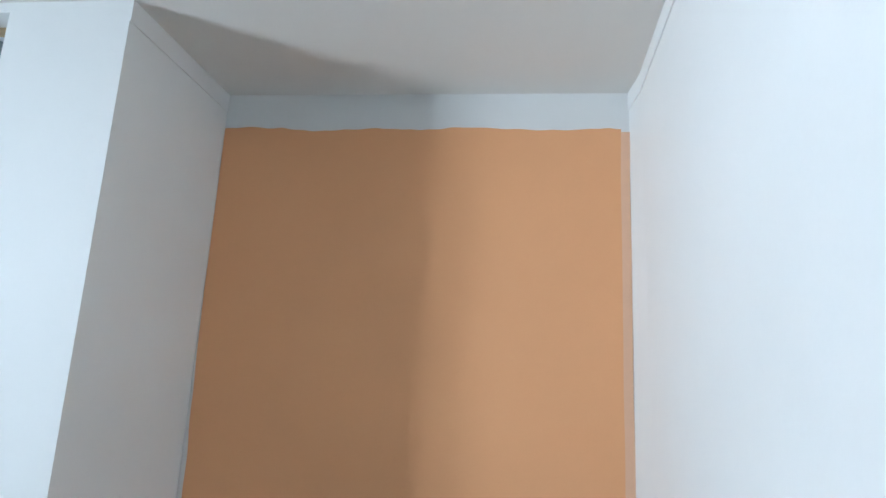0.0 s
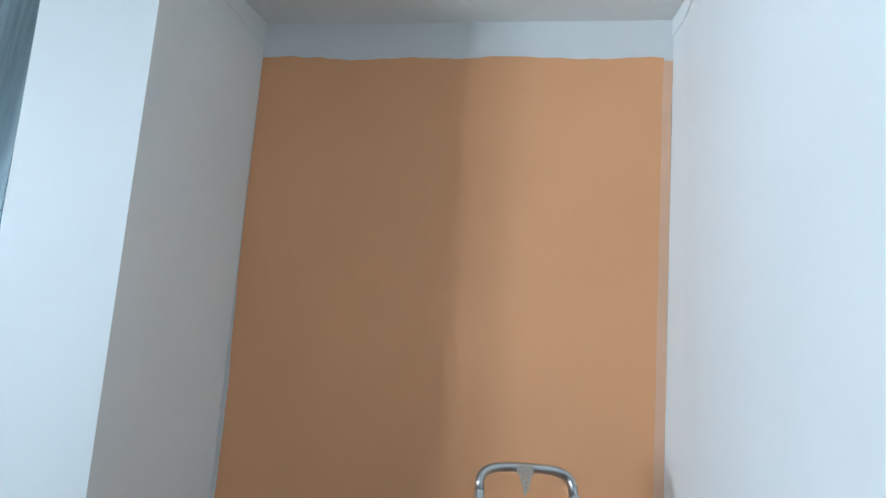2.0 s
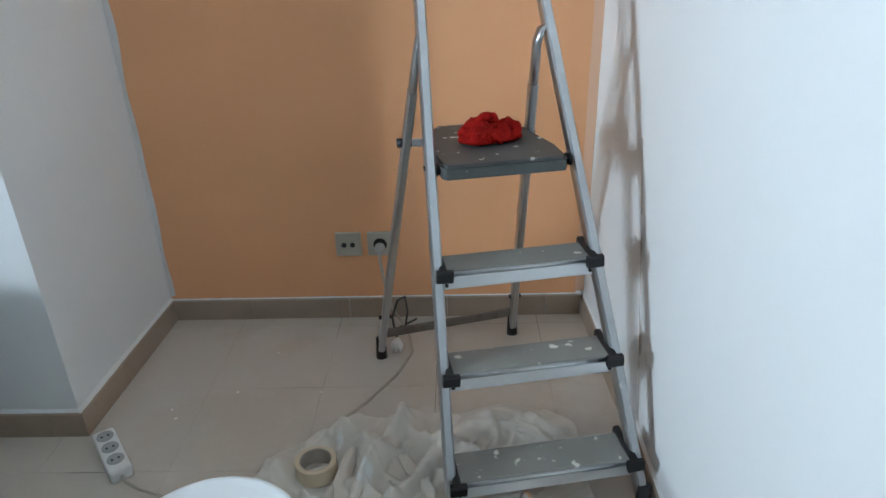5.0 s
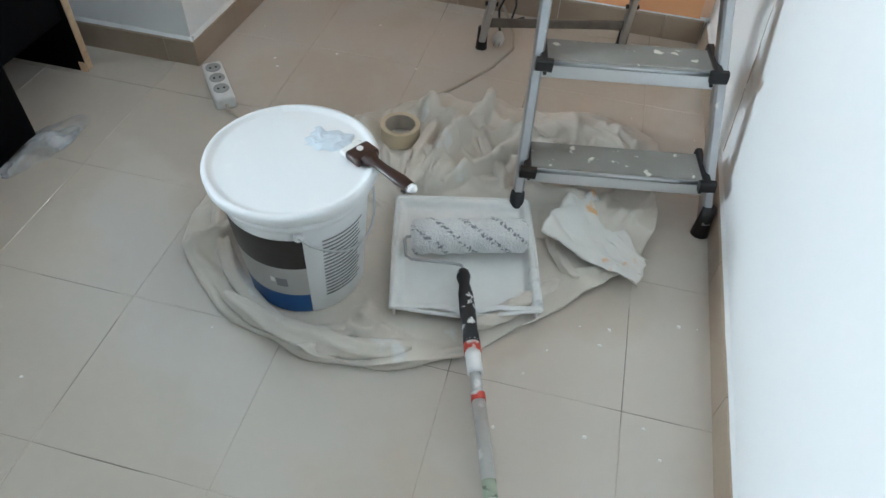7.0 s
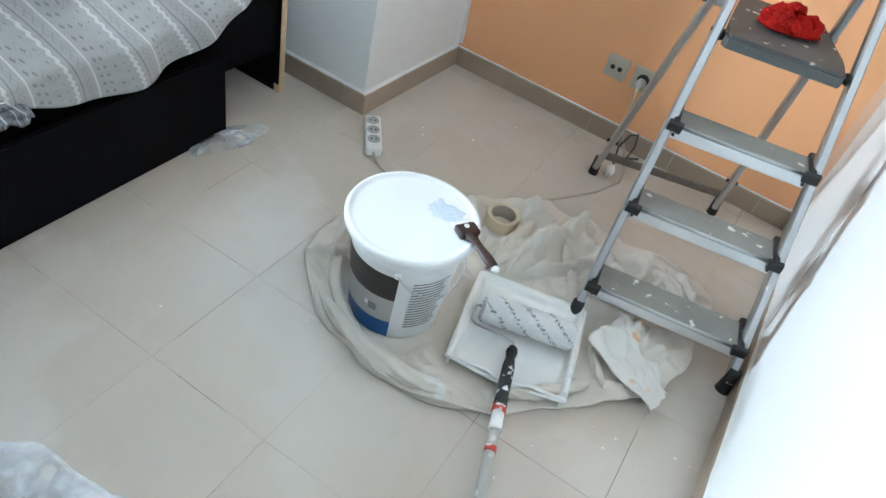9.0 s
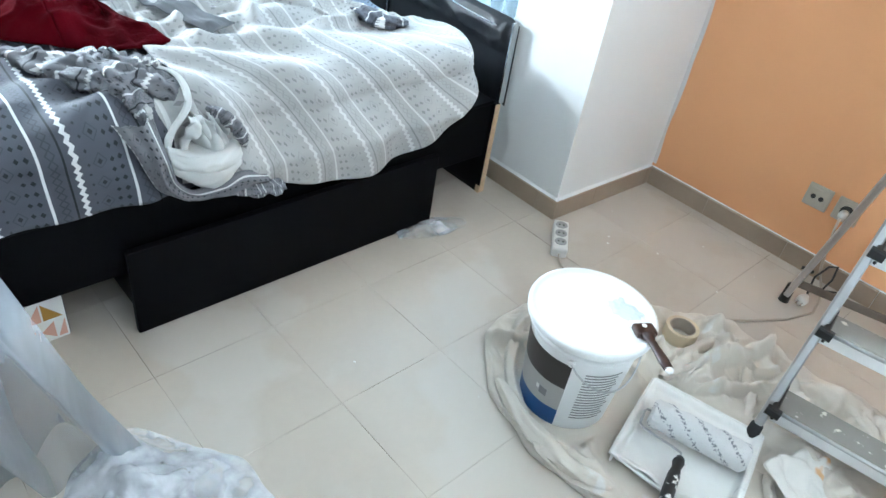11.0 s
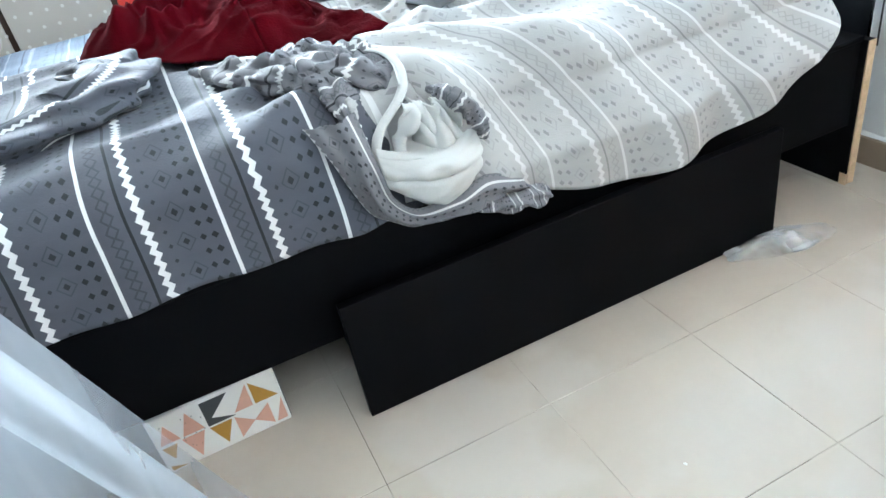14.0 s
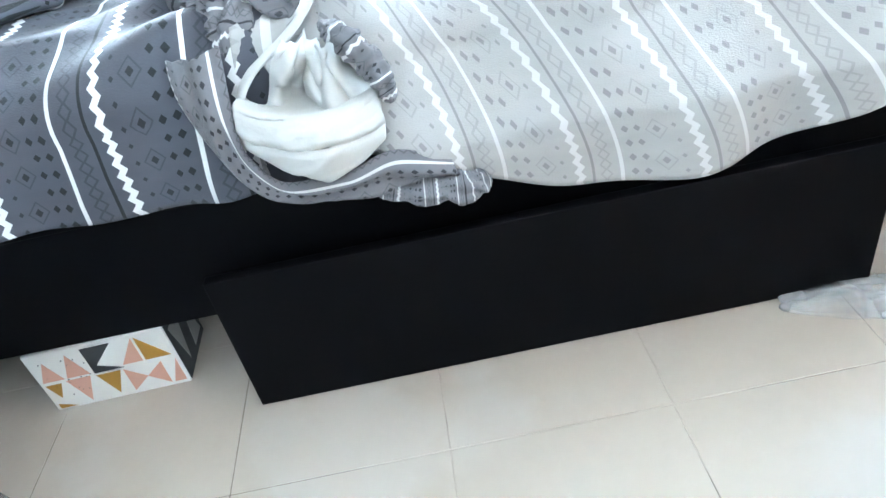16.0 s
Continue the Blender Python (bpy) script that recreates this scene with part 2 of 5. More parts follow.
def pattern(name, ground, line, white, period=0.175, amount=1.0, flip=False):
    """Woven bed-cover print: zigzag and plain pale stripes, thin dark lines, rows of lozenges."""
    m, t, b = nodes_of(name)
    L, N = t.links, t.nodes
    b.inputs["Roughness"].default_value, b.inputs["Sheen Weight"].default_value = 0.88, 0.12
    uv = N.new("ShaderNodeUVMap")
    sep = N.new("ShaderNodeSeparateXYZ")
    L.new(uv.outputs[0], sep.inputs[0])

    def op(kind, a, c=0.0, d=None):
        n = N.new("ShaderNodeMath")
        n.operation = kind
        for i, v in enumerate((a, c, d)):
            if v is None:
                continue
            if isinstance(v, (int, float)):
                n.inputs[i].default_value = v
            else:
                L.new(v, n.inputs[i])
        return n.outputs[0]

    u, v = sep.outputs[0], sep.outputs[1]
    f = op("FRACT", op("DIVIDE", u, -period if flip else period))

    def tri(x, step):
        return op("ABSOLUTE", op("SUBTRACT", op("FRACT", op("DIVIDE", x, step)), 0.5))

    def stripe(centre, width, shift=None):
        g = f if shift is None else op("ADD", f, shift)
        return op("LESS_THAN", op("ABSOLUTE", op("SUBTRACT", g, centre)), width)

    def lozenges(centre, step, r, hollow=None):
        du = op("ABSOLUTE", op("SUBTRACT", f, centre))
        dv = op("MULTIPLY", tri(v, step), step / period)
        s = op("ADD", du, op("SUBTRACT", step / period * 0.5, dv))
        full = op("LESS_THAN", s, r)
        if hollow:
            full = op("MULTIPLY", full, op("GREATER_THAN", s, hollow))
        return full

    zig = op("MULTIPLY", op("SUBTRACT", tri(v, 0.016), 0.25), 0.085)
    pale = op("MAXIMUM", stripe(0.10, 0.030, zig), stripe(0.72, 0.017))
    dark = stripe(0.980, 0.013)
    for piece, strength in ((lozenges(0.615, 0.022, 0.033), 1.0), (lozenges(0.515, 0.022, 0.030), 1.0), (lozenges(0.37, 0.046, 0.032), 0.9), (lozenges(0.37, 0.046, 0.088, 0.072), 0.40), (lozenges(0.235, 0.022, 0.020), 0.8),
                            (lozenges(0.86, 0.016, 0.060, 0.038), 0.45)):
        dark = op("MAXIMUM", dark, op("MULTIPLY", piece, strength))
    dark = op("MULTIPLY", dark, amount)
    no = N.new("ShaderNodeTexNoise")
    no.inputs["Scale"].default_value, no.inputs["Detail"].default_value = 14, 5
    a = N.new("ShaderNodeMix")
    a.data_type = "RGBA"
    a.inputs["A"].default_value = (*[g * 0.86 for g in ground], 1)
    a.inputs["B"].default_value = (*[g * 1.14 for g in ground], 1)
    L.new(no.outputs["Fac"], a.inputs["Factor"])
    for mask, col in ((dark, line), (pale, white)):
        n = N.new("ShaderNodeMix")
        n.data_type = "RGBA"
        n.inputs["B"].default_value = (*col, 1)
        L.new(mask, n.inputs["Factor"])
        L.new(a.outputs["Result"], n.inputs["A"])
        a = n
    L.new(a.outputs["Result"], b.inputs["Base Color"])
    weave = N.new("ShaderNodeTexNoise")
    weave.inputs["Scale"].default_value = 320
    bp = N.new("ShaderNodeBump")
    bp.inputs["Strength"].default_value, bp.inputs["Distance"].default_value = 0.35, 0.002
    L.new(weave.outputs["Fac"], bp.inputs["Height"])
    L.new(bp.outputs[0], b.inputs["Normal"])
    return m


DUVET = pattern("dark_grey_patterned_cover", (0.074, 0.079, 0.099), (0.010, 0.014, 0.017), (0.72, 0.72, 0.72))
# inside of the dark cover, paler: light on its folds is in the colour
GATHER = pattern("lit_inside_patterned_cover", (0.165, 0.165, 0.178), (0.030, 0.032, 0.038), (0.62, 0.62, 0.61))
REVERSE = pattern("pale_grey_patterned_cover", (0.395, 0.39, 0.38), (0.13, 0.13, 0.14), (0.60, 0.60, 0.59), amount=0.55, flip=True)
SHEETBLUE = pattern("blue_white_patterned_sheet", (0.20, 0.26, 0.35), (0.05, 0.06, 0.10), (0.44, 0.48, 0.55), amount=0.8)
LINING = surface("white_cotton_lining", (0.57, 0.57, 0.55), 0.9, 0.05, 9, 300, 0.3)

# ---- mesh helpers ----


def thing(name, loc, label, category, rz=0.0, group="", kind=""):
    ob = new(name)
    ob.empty_display_size = 0.1
    ob.matrix_world = pose(*loc, 0, 0, rz)
    return tagged(ob, label, category, group, kind)


def finish(bm, smooth=True):
    bmesh.ops.recalc_face_normals(bm, faces=bm.faces)
    for f in bm.faces:
        f.smooth = smooth


def part(name, bm, material, parent, label="", smooth=False):
    finish(bm, smooth)
    me = bpy.data.meshes.new(name)
    bm.to_mesh(me)
    bm.free()
    me.materials.append(material)
    ob = new(name, me)
    ob.parent = parent
    if label:
        ob["label"] = label
    return ob


def solo(name, bm, material, label, category, loc=(0, 0, 0), smooth=False, kind="", group="", rot=(0, 0, 0)):
    finish(bm, smooth)
    me = bpy.data.meshes.new(name)
    bm.to_mesh(me)
    bm.free()
    me.materials.append(material)
    ob = new(name, me)
    ob.matrix_world = pose(*loc, *rot)
    return tagged(ob, label, category, group, kind)


def box(x0, x1, y0, y1, z0, z1, bevel=0.0, seg=2, bm=None):
    bm = bm or bmesh.new()
    m = Matrix.LocRotScale(((x0 + x1) / 2, (y0 + y1) / 2, (z0 + z1) / 2), None, (abs(x1 - x0), abs(y1 - y0), abs(z1 - z0)))
    r = bmesh.ops.create_cube(bm, size=1, matrix=m)
    if bevel:
        es = {e for v in r["verts"] for e in v.link_edges}
        bmesh.ops.bevel(bm, geom=list(es), offset=bevel, segments=seg, affect="EDGES", profile=0.5)
    return bm


def tube(points, r, seg=12, bm=None, flat=1.0, cap=True, side=None):
    """A tube along points; r may be a list; flat squeezes the section along the side direction."""
    bm = bm or bmesh.new()
    pts = [Vector(p) for p in points]
    rs = r if isinstance(r, (list, tuple)) else [r] * len(pts)
    rings = []
    ref = Vector(side) if side else None
    for i, p in enumerate(pts):
        d = (pts[min(i + 1, len(pts) - 1)] - pts[max(i - 1, 0)]).normalized()
        a = ref if ref else (Vector((0, 0, 1)) if abs(d.z) < 0.9 else Vector((1, 0, 0)))
        s = (a - d * a.dot(d)).normalized()
        w = d.cross(s)
        rings.append([bm.verts.new(p + s * math.cos(k * 2 * math.pi / seg) * rs[i] * flat + w * math.sin(k * 2 * math.pi / seg) * rs[i]) for k in range(seg)])
    for a, c in zip(rings, rings[1:]):
        for k in range(seg):
            bm.faces.new((a[k], a[(k + 1) % seg], c[(k + 1) % seg], c[k]))
    if cap:
        bm.faces.new(rings[0][::-1])
        bm.faces.new(rings[-1])
    return bm


def beam(p, q, w, d, side, bm=None, bevel=0.003):
    """A rectangular profile from p to q: w across the side direction, d the other way."""
    bm = bm or bmesh.new()
    p, q = Vector(p), Vector(q)
    z = (q - p).normalized()
    x = (Vector(side) - z * Vector(side).dot(z)).normalized()
    y = z.cross(x)
    c = 0.35
    prof = [(-1, -1 + c), (-1 + c, -1), (1 - c, -1), (1, -1 + c), (1, 1 - c), (1 - c, 1), (-1 + c, 1), (-1, 1 - c)]
    rings = [[bm.verts.new(o + x * (a * w / 2) + y * (b * d / 2)) for a, b in prof] for o in (p, q)]
    for k in range(8):
        bm.faces.new((rings[0][k], rings[0][(k + 1) % 8], rings[1][(k + 1) % 8], rings[1][k]))
    bm.faces.new(rings[0][::-1])
    bm.faces.new(rings[1])
    return bm


def lathe(profile, seg=48, a0=0.0, a1=360.0, bm=None):
    bm = bm or bmesh.new()
    full = abs(a1 - a0 - 360) < 1e-6
    n = seg if full else seg + 1
    cols = []
    for k in range(n):
        a = radians(a0 + (a1 - a0) * k / seg)
        cols.append([bm.verts.new((r * math.cos(a), r * math.sin(a), z)) for r, z in profile])
    for k in range(seg):
        a, c = cols[k], cols[(k + 1) % n]
        for i in range(len(profile) - 1):
            bm.faces.new((a[i], c[i], c[i + 1], a[i + 1]))
    bmesh.ops.remove_doubles(bm, verts=bm.verts, dist=1e-6)
    return bm


def sheet(name, fn, nu, nv, material, parent=None, uv=None, thick=0.0):
    """A smooth cloth surface: fn(u, v) gives the place for u, v from 0 to 1; uv(u, v) the print coordinates."""
    us, vs = np.linspace(0, 1, nu), np.linspace(0, 1, nv)
    verts = [tuple(fn(a, c)) for c in vs for a in us]
    faces = [(j * nu + i, j * nu + i + 1, (j + 1) * nu + i + 1, (j + 1) * nu + i) for j in range(nv - 1) for i in range(nu - 1)]
    me = bpy.data.meshes.new(name)
    me.from_pydata(verts, [], faces)
    if uv:
        layer = me.uv_layers.new(name="UVMap")
        flat = [uv(us[me.loops[k].vertex_index % nu], vs[me.loops[k].vertex_index // nu]) for k in range(len(me.loops))]
        layer.data.foreach_set("uv", [c for p in flat for c in p])
    me.polygons.foreach_set("use_smooth", [True] * len(me.polygons))
    me.materials.append(material)
    ob = new(name, me)
    ob.parent = parent
    if thick:
        s = ob.modifiers.new("thickness", "SOLIDIFY")
        s.thickness, s.offset = thick, -1
    return ob


def nz(x, y, z=0.0, s=1.0):
    return noise.noise(Vector((x * s, y * s, z * s)))


def shift(bm, loc):
    bmesh.ops.translate(bm, verts=bm.verts, vec=Vector(loc))
    return bm


def smooth_step(a, b, x):
    t = min(max((x - a) / (b - a), 0.0), 1.0)
    return t * t * (3 - 2 * t)


# ---- room shell ----
YO, XA, CZ = 0.025, 0.035, 2.63
PX, PY = 0.008, -0.532
XL, YB = -2.32, -3.6
W0, W1, WZ0, WZ1 = -1.95, -0.34, 0.36, 2.60


def structure(name, bm, material, label, category="wall"):
    return solo(name, bm, material, label, category, kind="structure")


def prism(outline, z0, z1):
    bm = bmesh.new()
    lo, hi = [bm.verts.new((x, y, z0)) for x, y in outline], [bm.verts.new((x, y, z1)) for x, y in outline]
    n = len(outline)
    for k in range(n):
        bm.faces.new((lo[k], lo[(k + 1) % n], hi[(k + 1) % n], hi[k]))
    bm.faces.new(lo[::-1])
    bm.faces.new(hi)
    return bm


floor = structure("floor", box(XL, 1.6, YB, 0.2, -0.12, 0.0002), GROUT, "beige ceramic tile floor with dark joints", "floor")
structure("ceiling", box(XL - 0.1, 1.6, YB - 0.1, 0.2, CZ, CZ + 0.12), CEIL, "matt off-white painted ceiling", "ceiling")
wall_north = structure("wall_north", box(-0.1, 1.6, YO, YO + 0.15, 0, CZ), WHITE, "end wall painted orange below a white top band")
CREASE = [(0.0, -0.66), (0.30, -0.56), (0.60, -0.46), (0.95, -0.35), (1.30, -0.24), (1.60, -0.16), (CZ, -0.10)]


def east_wall():
    """Two plaster planes that meet in a crease, which leans towards the corner as it rises."""
    bm = bmesh.new()
    rows = [[bm.verts.new(p) for p in ((1.370, YO, z), (1.386, y, z), (1.384, -1.5, z), (1.384, YB, z), (1.6, YB, z), (1.6, YO, z))] for z, y in CREASE]
    for a, b in zip(rows, rows[1:]):
        for k in range(6):
            bm.faces.new((a[k], a[(k + 1) % 6], b[(k + 1) % 6], b[k]))
    bm.faces.new(rows[0][::-1])
    bm.faces.new(rows[-1])
    return bm


wall_east = structure("wall_east", east_wall(), WHITE, "white plastered side wall with a brown-marked crease")


def crease_at(z):
    for (z0, y0), (z1, y1) in zip(CREASE, CREASE[1:]):
        if z <= z1:
            return y0 + (y1 - y0) * (z - z0) / (z1 - z0)


# thin brown strip of uneven width that follows the crease
def brown_line(z0, z1, wide, seed):
    def fn(u, v):
        z = z0 + (z1 - z0) * u
        half = wide * (0.35 + abs(nz(z * 13, seed)) * 1.3) * math.sin(math.pi * min(max(u, 0.03), 0.97)) ** 0.5
        return (1.3835 - 0.0012 * math.sin(math.pi * v), crease_at(z) + half * (2 * v - 1) + 0.004 * nz(z * 21, seed + 3), z)
    return sheet("brown_crease_strip", fn, 40, 5, CREASE_BROWN, wall_east)


for z0, z1, wide in ((0.10, 0.24, 0.004), (0.25, 0.33, 0.010), (0.33, 0.47, 0.0015), (0.47, 0.53, 0.009), (0.56, 0.72, 0.0012)):
    brown_line(z0, z1, wide, z0 * 31)["label"] = "uneven brown strip along the crease"
structure("wall_pillar", prism([(PX, PY), (XA, YO), (XA, 0.2), (W1, 0.2), (W1, PY)], 0, CZ), WHITE, "white painted pillar beside the window", "pillar")
# wall with the curtained window
bm = box(XL, W0, PY, PY + 0.34, 0, CZ)
box(W0, W1, PY, PY + 0.34, 0, WZ0, bm=bm)
box(W0, W1, PY, PY + 0.34, WZ1, CZ, bm=bm)
structure("wall_window", bm, WHITE, "white wall with a wide window opening")
# west wall with the side window
V0, V1, VZ0, VZ1 = -2.50, -1.84, 0.98, 2.05
bm = box(XL - 0.2, XL, YB, V0, 0, CZ)
box(XL - 0.2, XL, V1, PY + 0.34, 0, CZ, bm=bm)
box(XL - 0.2, XL, V0, V1, 0, VZ0, bm=bm)
box(XL - 0.2, XL, V0, V1, VZ1, CZ, bm=bm)
structure("wall_west", bm, WHITE, "white side wall with a window opening")
structure("wall_south", box(XL - 0.2, 1.6, YB - 0.15, YB, 0, CZ), WHITE, "plain white wall")


def window(name, along, x0, x1, z0, z1, place):
    w = thing(name, (0, 0, 0), "white framed window with clear glass", "window", kind="structure")

    def bx(a0, a1, d0, d1, c0, c1):
        return box(a0, a1, place + d0, place + d1, c0, c1, 0.004) if along == "x" else box(place + d0, place + d1, a0, a1, c0, c1, 0.004)
    f = 0.05
    for a0, a1, c0, c1 in ((x0, x1, z0, z0 + f), (x0, x1, z1 - f, z1), (x0, x0 + f, z0 + f, z1 - f), (x1 - f, x1, z0 + f, z1 - f), ((x0 + x1) / 2 - 0.03, (x0 + x1) / 2 + 0.03, z0 + f, z1 - f)):
        part("window_frame", bx(a0, a1, -0.025, 0.025, c0, c1), FRAMEW, w)
    mid = (x0 + x1) / 2
    for a0, a1 in ((x0 + f, mid - 0.03), (mid + 0.03, x1 - f)):
        g = part("pane", bx(a0, a1, -0.003, 0.003, z0 + f, z1 - f), GLASS, w)
        g.visible_shadow = False
    return w


window("window_1", "x", W0, W1, WZ0, WZ1, PY + 0.28)
window("window_2", "y", V0, V1, VZ0, VZ1, XL - 0.06)

# orange coat with a hand-cut upper edge, a hair proud of the plaster
XR0 = 1.3735


def coat(u, v):
    x = XA + 0.002 + u * (XR0 - 0.030 - XA - 0.002)
    top = 2.505 + 0.012 * nz(x, 0, 0, 4) + 0.006 * nz(x, 3, 0, 19)
    return (x + 0.004 * nz(v * 9, u), YO - 0.004, 0.078 + v * (top - 0.078))


coat_ob = sheet("paint_coat", coat, 160, 12, ORANGE, wall_north)
coat_ob["label"] = "orange wall paint with a wavy brushed edge"


def cut_line(u, v):
    z = 0.09 + v * 2.40
    return (XA + 0.001 + u * (0.016 + 0.010 * nz(z * 6, 4)) * (0.10 + 0.90 * smooth_step(2.0, 1.3, z)), YO - 0.0052 - 0.0006 * u, z)


sheet("white_cut_line", cut_line, 3, 120, PATCHY, wall_north)["label"] = "white brush line along the corner"


def thin_coat(u, v):
    z = 0.085 + v * 2.41
    return (XR0 - 0.032 + u * 0.028 + 0.003 * nz(z * 5, 2), YO - 0.0045, z)


part_thin = sheet("thin_paint_strip", thin_coat, 3, 60, surface("thin_orange_wash", (0.78, 0.48, 0.31), 0.6, 0.08, 5, 90, 0.1), wall_north)
part_thin["label"] = "thin unfinished orange edge strip"


structure("trim", prism([(1.366, YO - 0.002), (1.382, -0.10), (1.380, -1.5), (1.380, YB + 0.002), (1.3838, YB + 0.002), (1.3838, -1.5), (1.3858, -0.10), (1.3698, YO - 0.002)], CZ - 0.058, CZ - 0.001), WHITE, "white painted edge strip under the ceiling", "trim")

# baseboards, tile by tile, with a white paint line on top
TILE_L, BH = 0.316, 0.074


def baseboard(name, p, q, off=0.0):
    p, q = Vector((*p, 0)), Vector((*q, 0))
    d = (q - p).normalized()
    n = Vector((d.y, -d.x, 0))
    b = tagged(new(name, None), "brown ceramic baseboard tiles with a white painted top edge", "baseboard", kind="structure")
    length, s = (q - p).length, -off
    while s < length - 0.004:
        a, e = max(s, 0) + 0.0008, min(s + TILE_L, length) - 0.0008
        if e - a > 0.01:
            bm = bmesh.new()
            prof = [(0, 0), (0.010, 0), (0.010, BH - 0.004), (0.007, BH), (0, BH)]
            r = [[bm.verts.new(p + d * x + n * c + Vector((0, 0, z))) for c, z in prof] for x in (a, e)]
            for k in range(5):
                bm.faces.new((r[0][k], r[0][(k + 1) % 5], r[1][(k + 1) % 5], r[1][k]))
            bm.faces.new(r[0][::-1])
            bm.faces.new(r[1])
            part("baseboard_tile", bm, SKIRT, b)
        s += TILE_L

    def line(u, v):
        x = u * length
        return p + d * x + n * (0.0085 * (1 - v) - 0.002 + 0.0025 * abs(nz(x * 14, 1))) + Vector((0, 0, BH + 0.0008 + v * (0.010 + 0.003 * nz(x * 9, 2))))
    sheet("white_paint_line", line, 90, 3, WHITE, b)["label"] = "uneven white paint on the top edge"
    return b


structure("trim", prism([(PX + 0.0005, PY - 0.0005), (PX + 0.0035, PY - 0.0005), (XA + 0.003, YO - 0.001), (XA, YO - 0.001)], CZ - 0.062, CZ - 0.001), WHITE, "white painted edge strip under the ceiling", "trim")
baseboard("baseboard_pillar_side", (PX + 0.001, PY - 0.01), (XA, YO), 0.1)
baseboard("baseboard_pillar_front", (W1 + 0.004, PY), (PX + 0.010, PY), 0.05)
baseboard("baseboard_north", (XA + 0.009, YO), (1.36, YO), 0.06)
baseboard("baseboard_east", (1.3715, YO - 0.012), (1.386, -0.45), 0.0)
baseboard("baseboard_east", (1.386, -0.452), (1.384, -3.5), 0.13)

# ---- sockets in the orange wall ----


def socket_plate(x, label):
    s = thing("wall_socket", (x, YO - 0.004, 0.267), label, "socket", group="sockets in the orange wall")
    part("plate", box(-0.040, 0.040, -0.010, 0, -0.040, 0.040, 0.004), PLATE, s)
    part("insert", box(-0.029, 0.029, -0.0125, -0.0102, -0.029, 0.029, 0.001), PLATE, s)
    return s


tv = socket_plate(0.631, "champagne aerial socket plate with two round jacks")
for dx in (-0.013, 0.013):
    bm = bmesh.new()
    tube([(dx, -0.0125, 0), (dx, -0.0150, 0)], 0.008, 16, bm)
    part("jack", bm, DARK, tv, "dark aerial jack")
pw = socket_plate(0.730, "champagne power socket plate with a white plug in it")
bm = bmesh.new()
tube([(0, -0.0125, 0), (0, -0.0140, 0)], 0.021, 24, bm)
part("recess", bm, DARK, pw)
plug = thing("plug", (0.730, -0.002, 0.262), "white plug pushed into the wall socket", "plug")
part("plug_body", tube([(0, 0, 0), (0, -0.018, 0), (0, -0.034, -0.004)], [0.016, 0.015, 0.009], 18), surface("grey_plug_plastic", (0.40, 0.38, 0.34), 0.45, 0.04), plug, smooth=True)
part("cord", tube([(0, -0.034, -0.004), (0.003, -0.042, -0.03), (0.012, -0.030, -0.12), (0.03, -0.035, -0.20), (0.060, -0.045, -0.245), (0.085, -0.10, -0.257), (0.098, -0.19, -0.257), (0.06, -0.30, -0.257),
                   (-0.012, -0.42, -0.257), (-0.07, -0.50, -0.257), (-0.10, -0.56, -0.255)], 0.0046, 8), CABLE, plug, "off-white cable lying on the tiles", smooth=True)

# ---- stepladder ----
lad = thing("stepladder", (1.06, -0.47, 0), "paint-spattered aluminium stepladder with four steps standing open", "stepladder")
LB = Vector((1.06, -0.47, 0))
FL0, FL1 = Vector((0.950, -0.872, 0.03)), Vector((0.889, -0.282, 1.234))
FR0, FR1 = Vector((1.358, -0.802, 0.03)), Vector((1.118, -0.231, 1.234))
ACROSS = (FR0 - FL0).normalized()


def on(a, b, z):
    return a + (b - a) * ((z - a.z) / (b.z - a.z))


def lp(name, bm, mat, parent=None, label="", smooth=False):
    return part(name, shift(bm, -LB), mat, parent or lad, label, smooth)


# the front frame is one bent flat tube: two rails and the round top bow
lp("front_rail", beam(FL0, FL1, 0.022, 0.038, ACROSS), ALU)
lp("front_rail", beam(FR0, FR1, 0.022, 0.038, ACROSS), ALU)
bow = []
up = (FL1 - FL0).normalized()
upr = (FR1 - FR0).normalized()
half = (FR1 - FL1) / 2
for k in range(17):
    a = math.pi * k / 16
    c, s = -math.cos(a), math.sin(a)
    c, s = math.copysign(abs(c) ** 0.55, c), s ** 0.55
    bow.append((FL1 + FR1) / 2 + half * c + (up + upr) / 2 * 0.066 * s)
lp("top_bow", tube(bow, 0.0112, 14, flat=1.65, side=tuple(-(up + upr).cross(ACROSS))), ALU, smooth=True)
p = (FL1 + FR1) / 2 + up * 0.062
lp("tape_scrap", box(p.x - 0.024, p.x + 0.016, p.y - 0.0235, p.y - 0.0195, p.z - 0.010, p.z + 0.012, 0.0015), TAPEF, label="scrap of masking tape on the bow")
bm = bmesh.new()
tri = [(-0.020, 0.012), (0.014, 0.012), (0.006, -0.028), (-0.003, -0.042), (-0.010, -0.018)]
vs = [bm.verts.new((p.x + a, p.y - 0.021, p.z - 0.02 + b)) for a, b in tri]
ws = [bm.verts.new((p.x + a, p.y - 0.0225, p.z - 0.02 + b)) for a, b in tri]
bm.faces.new(vs)
bm.faces.new(ws[::-1])
for k in range(5):
    bm.faces.new((vs[k], vs[(k + 1) % 5], ws[(k + 1) % 5], ws[k]))
lp("tape_tail", bm, TAPEF, label="torn see-through tape end")
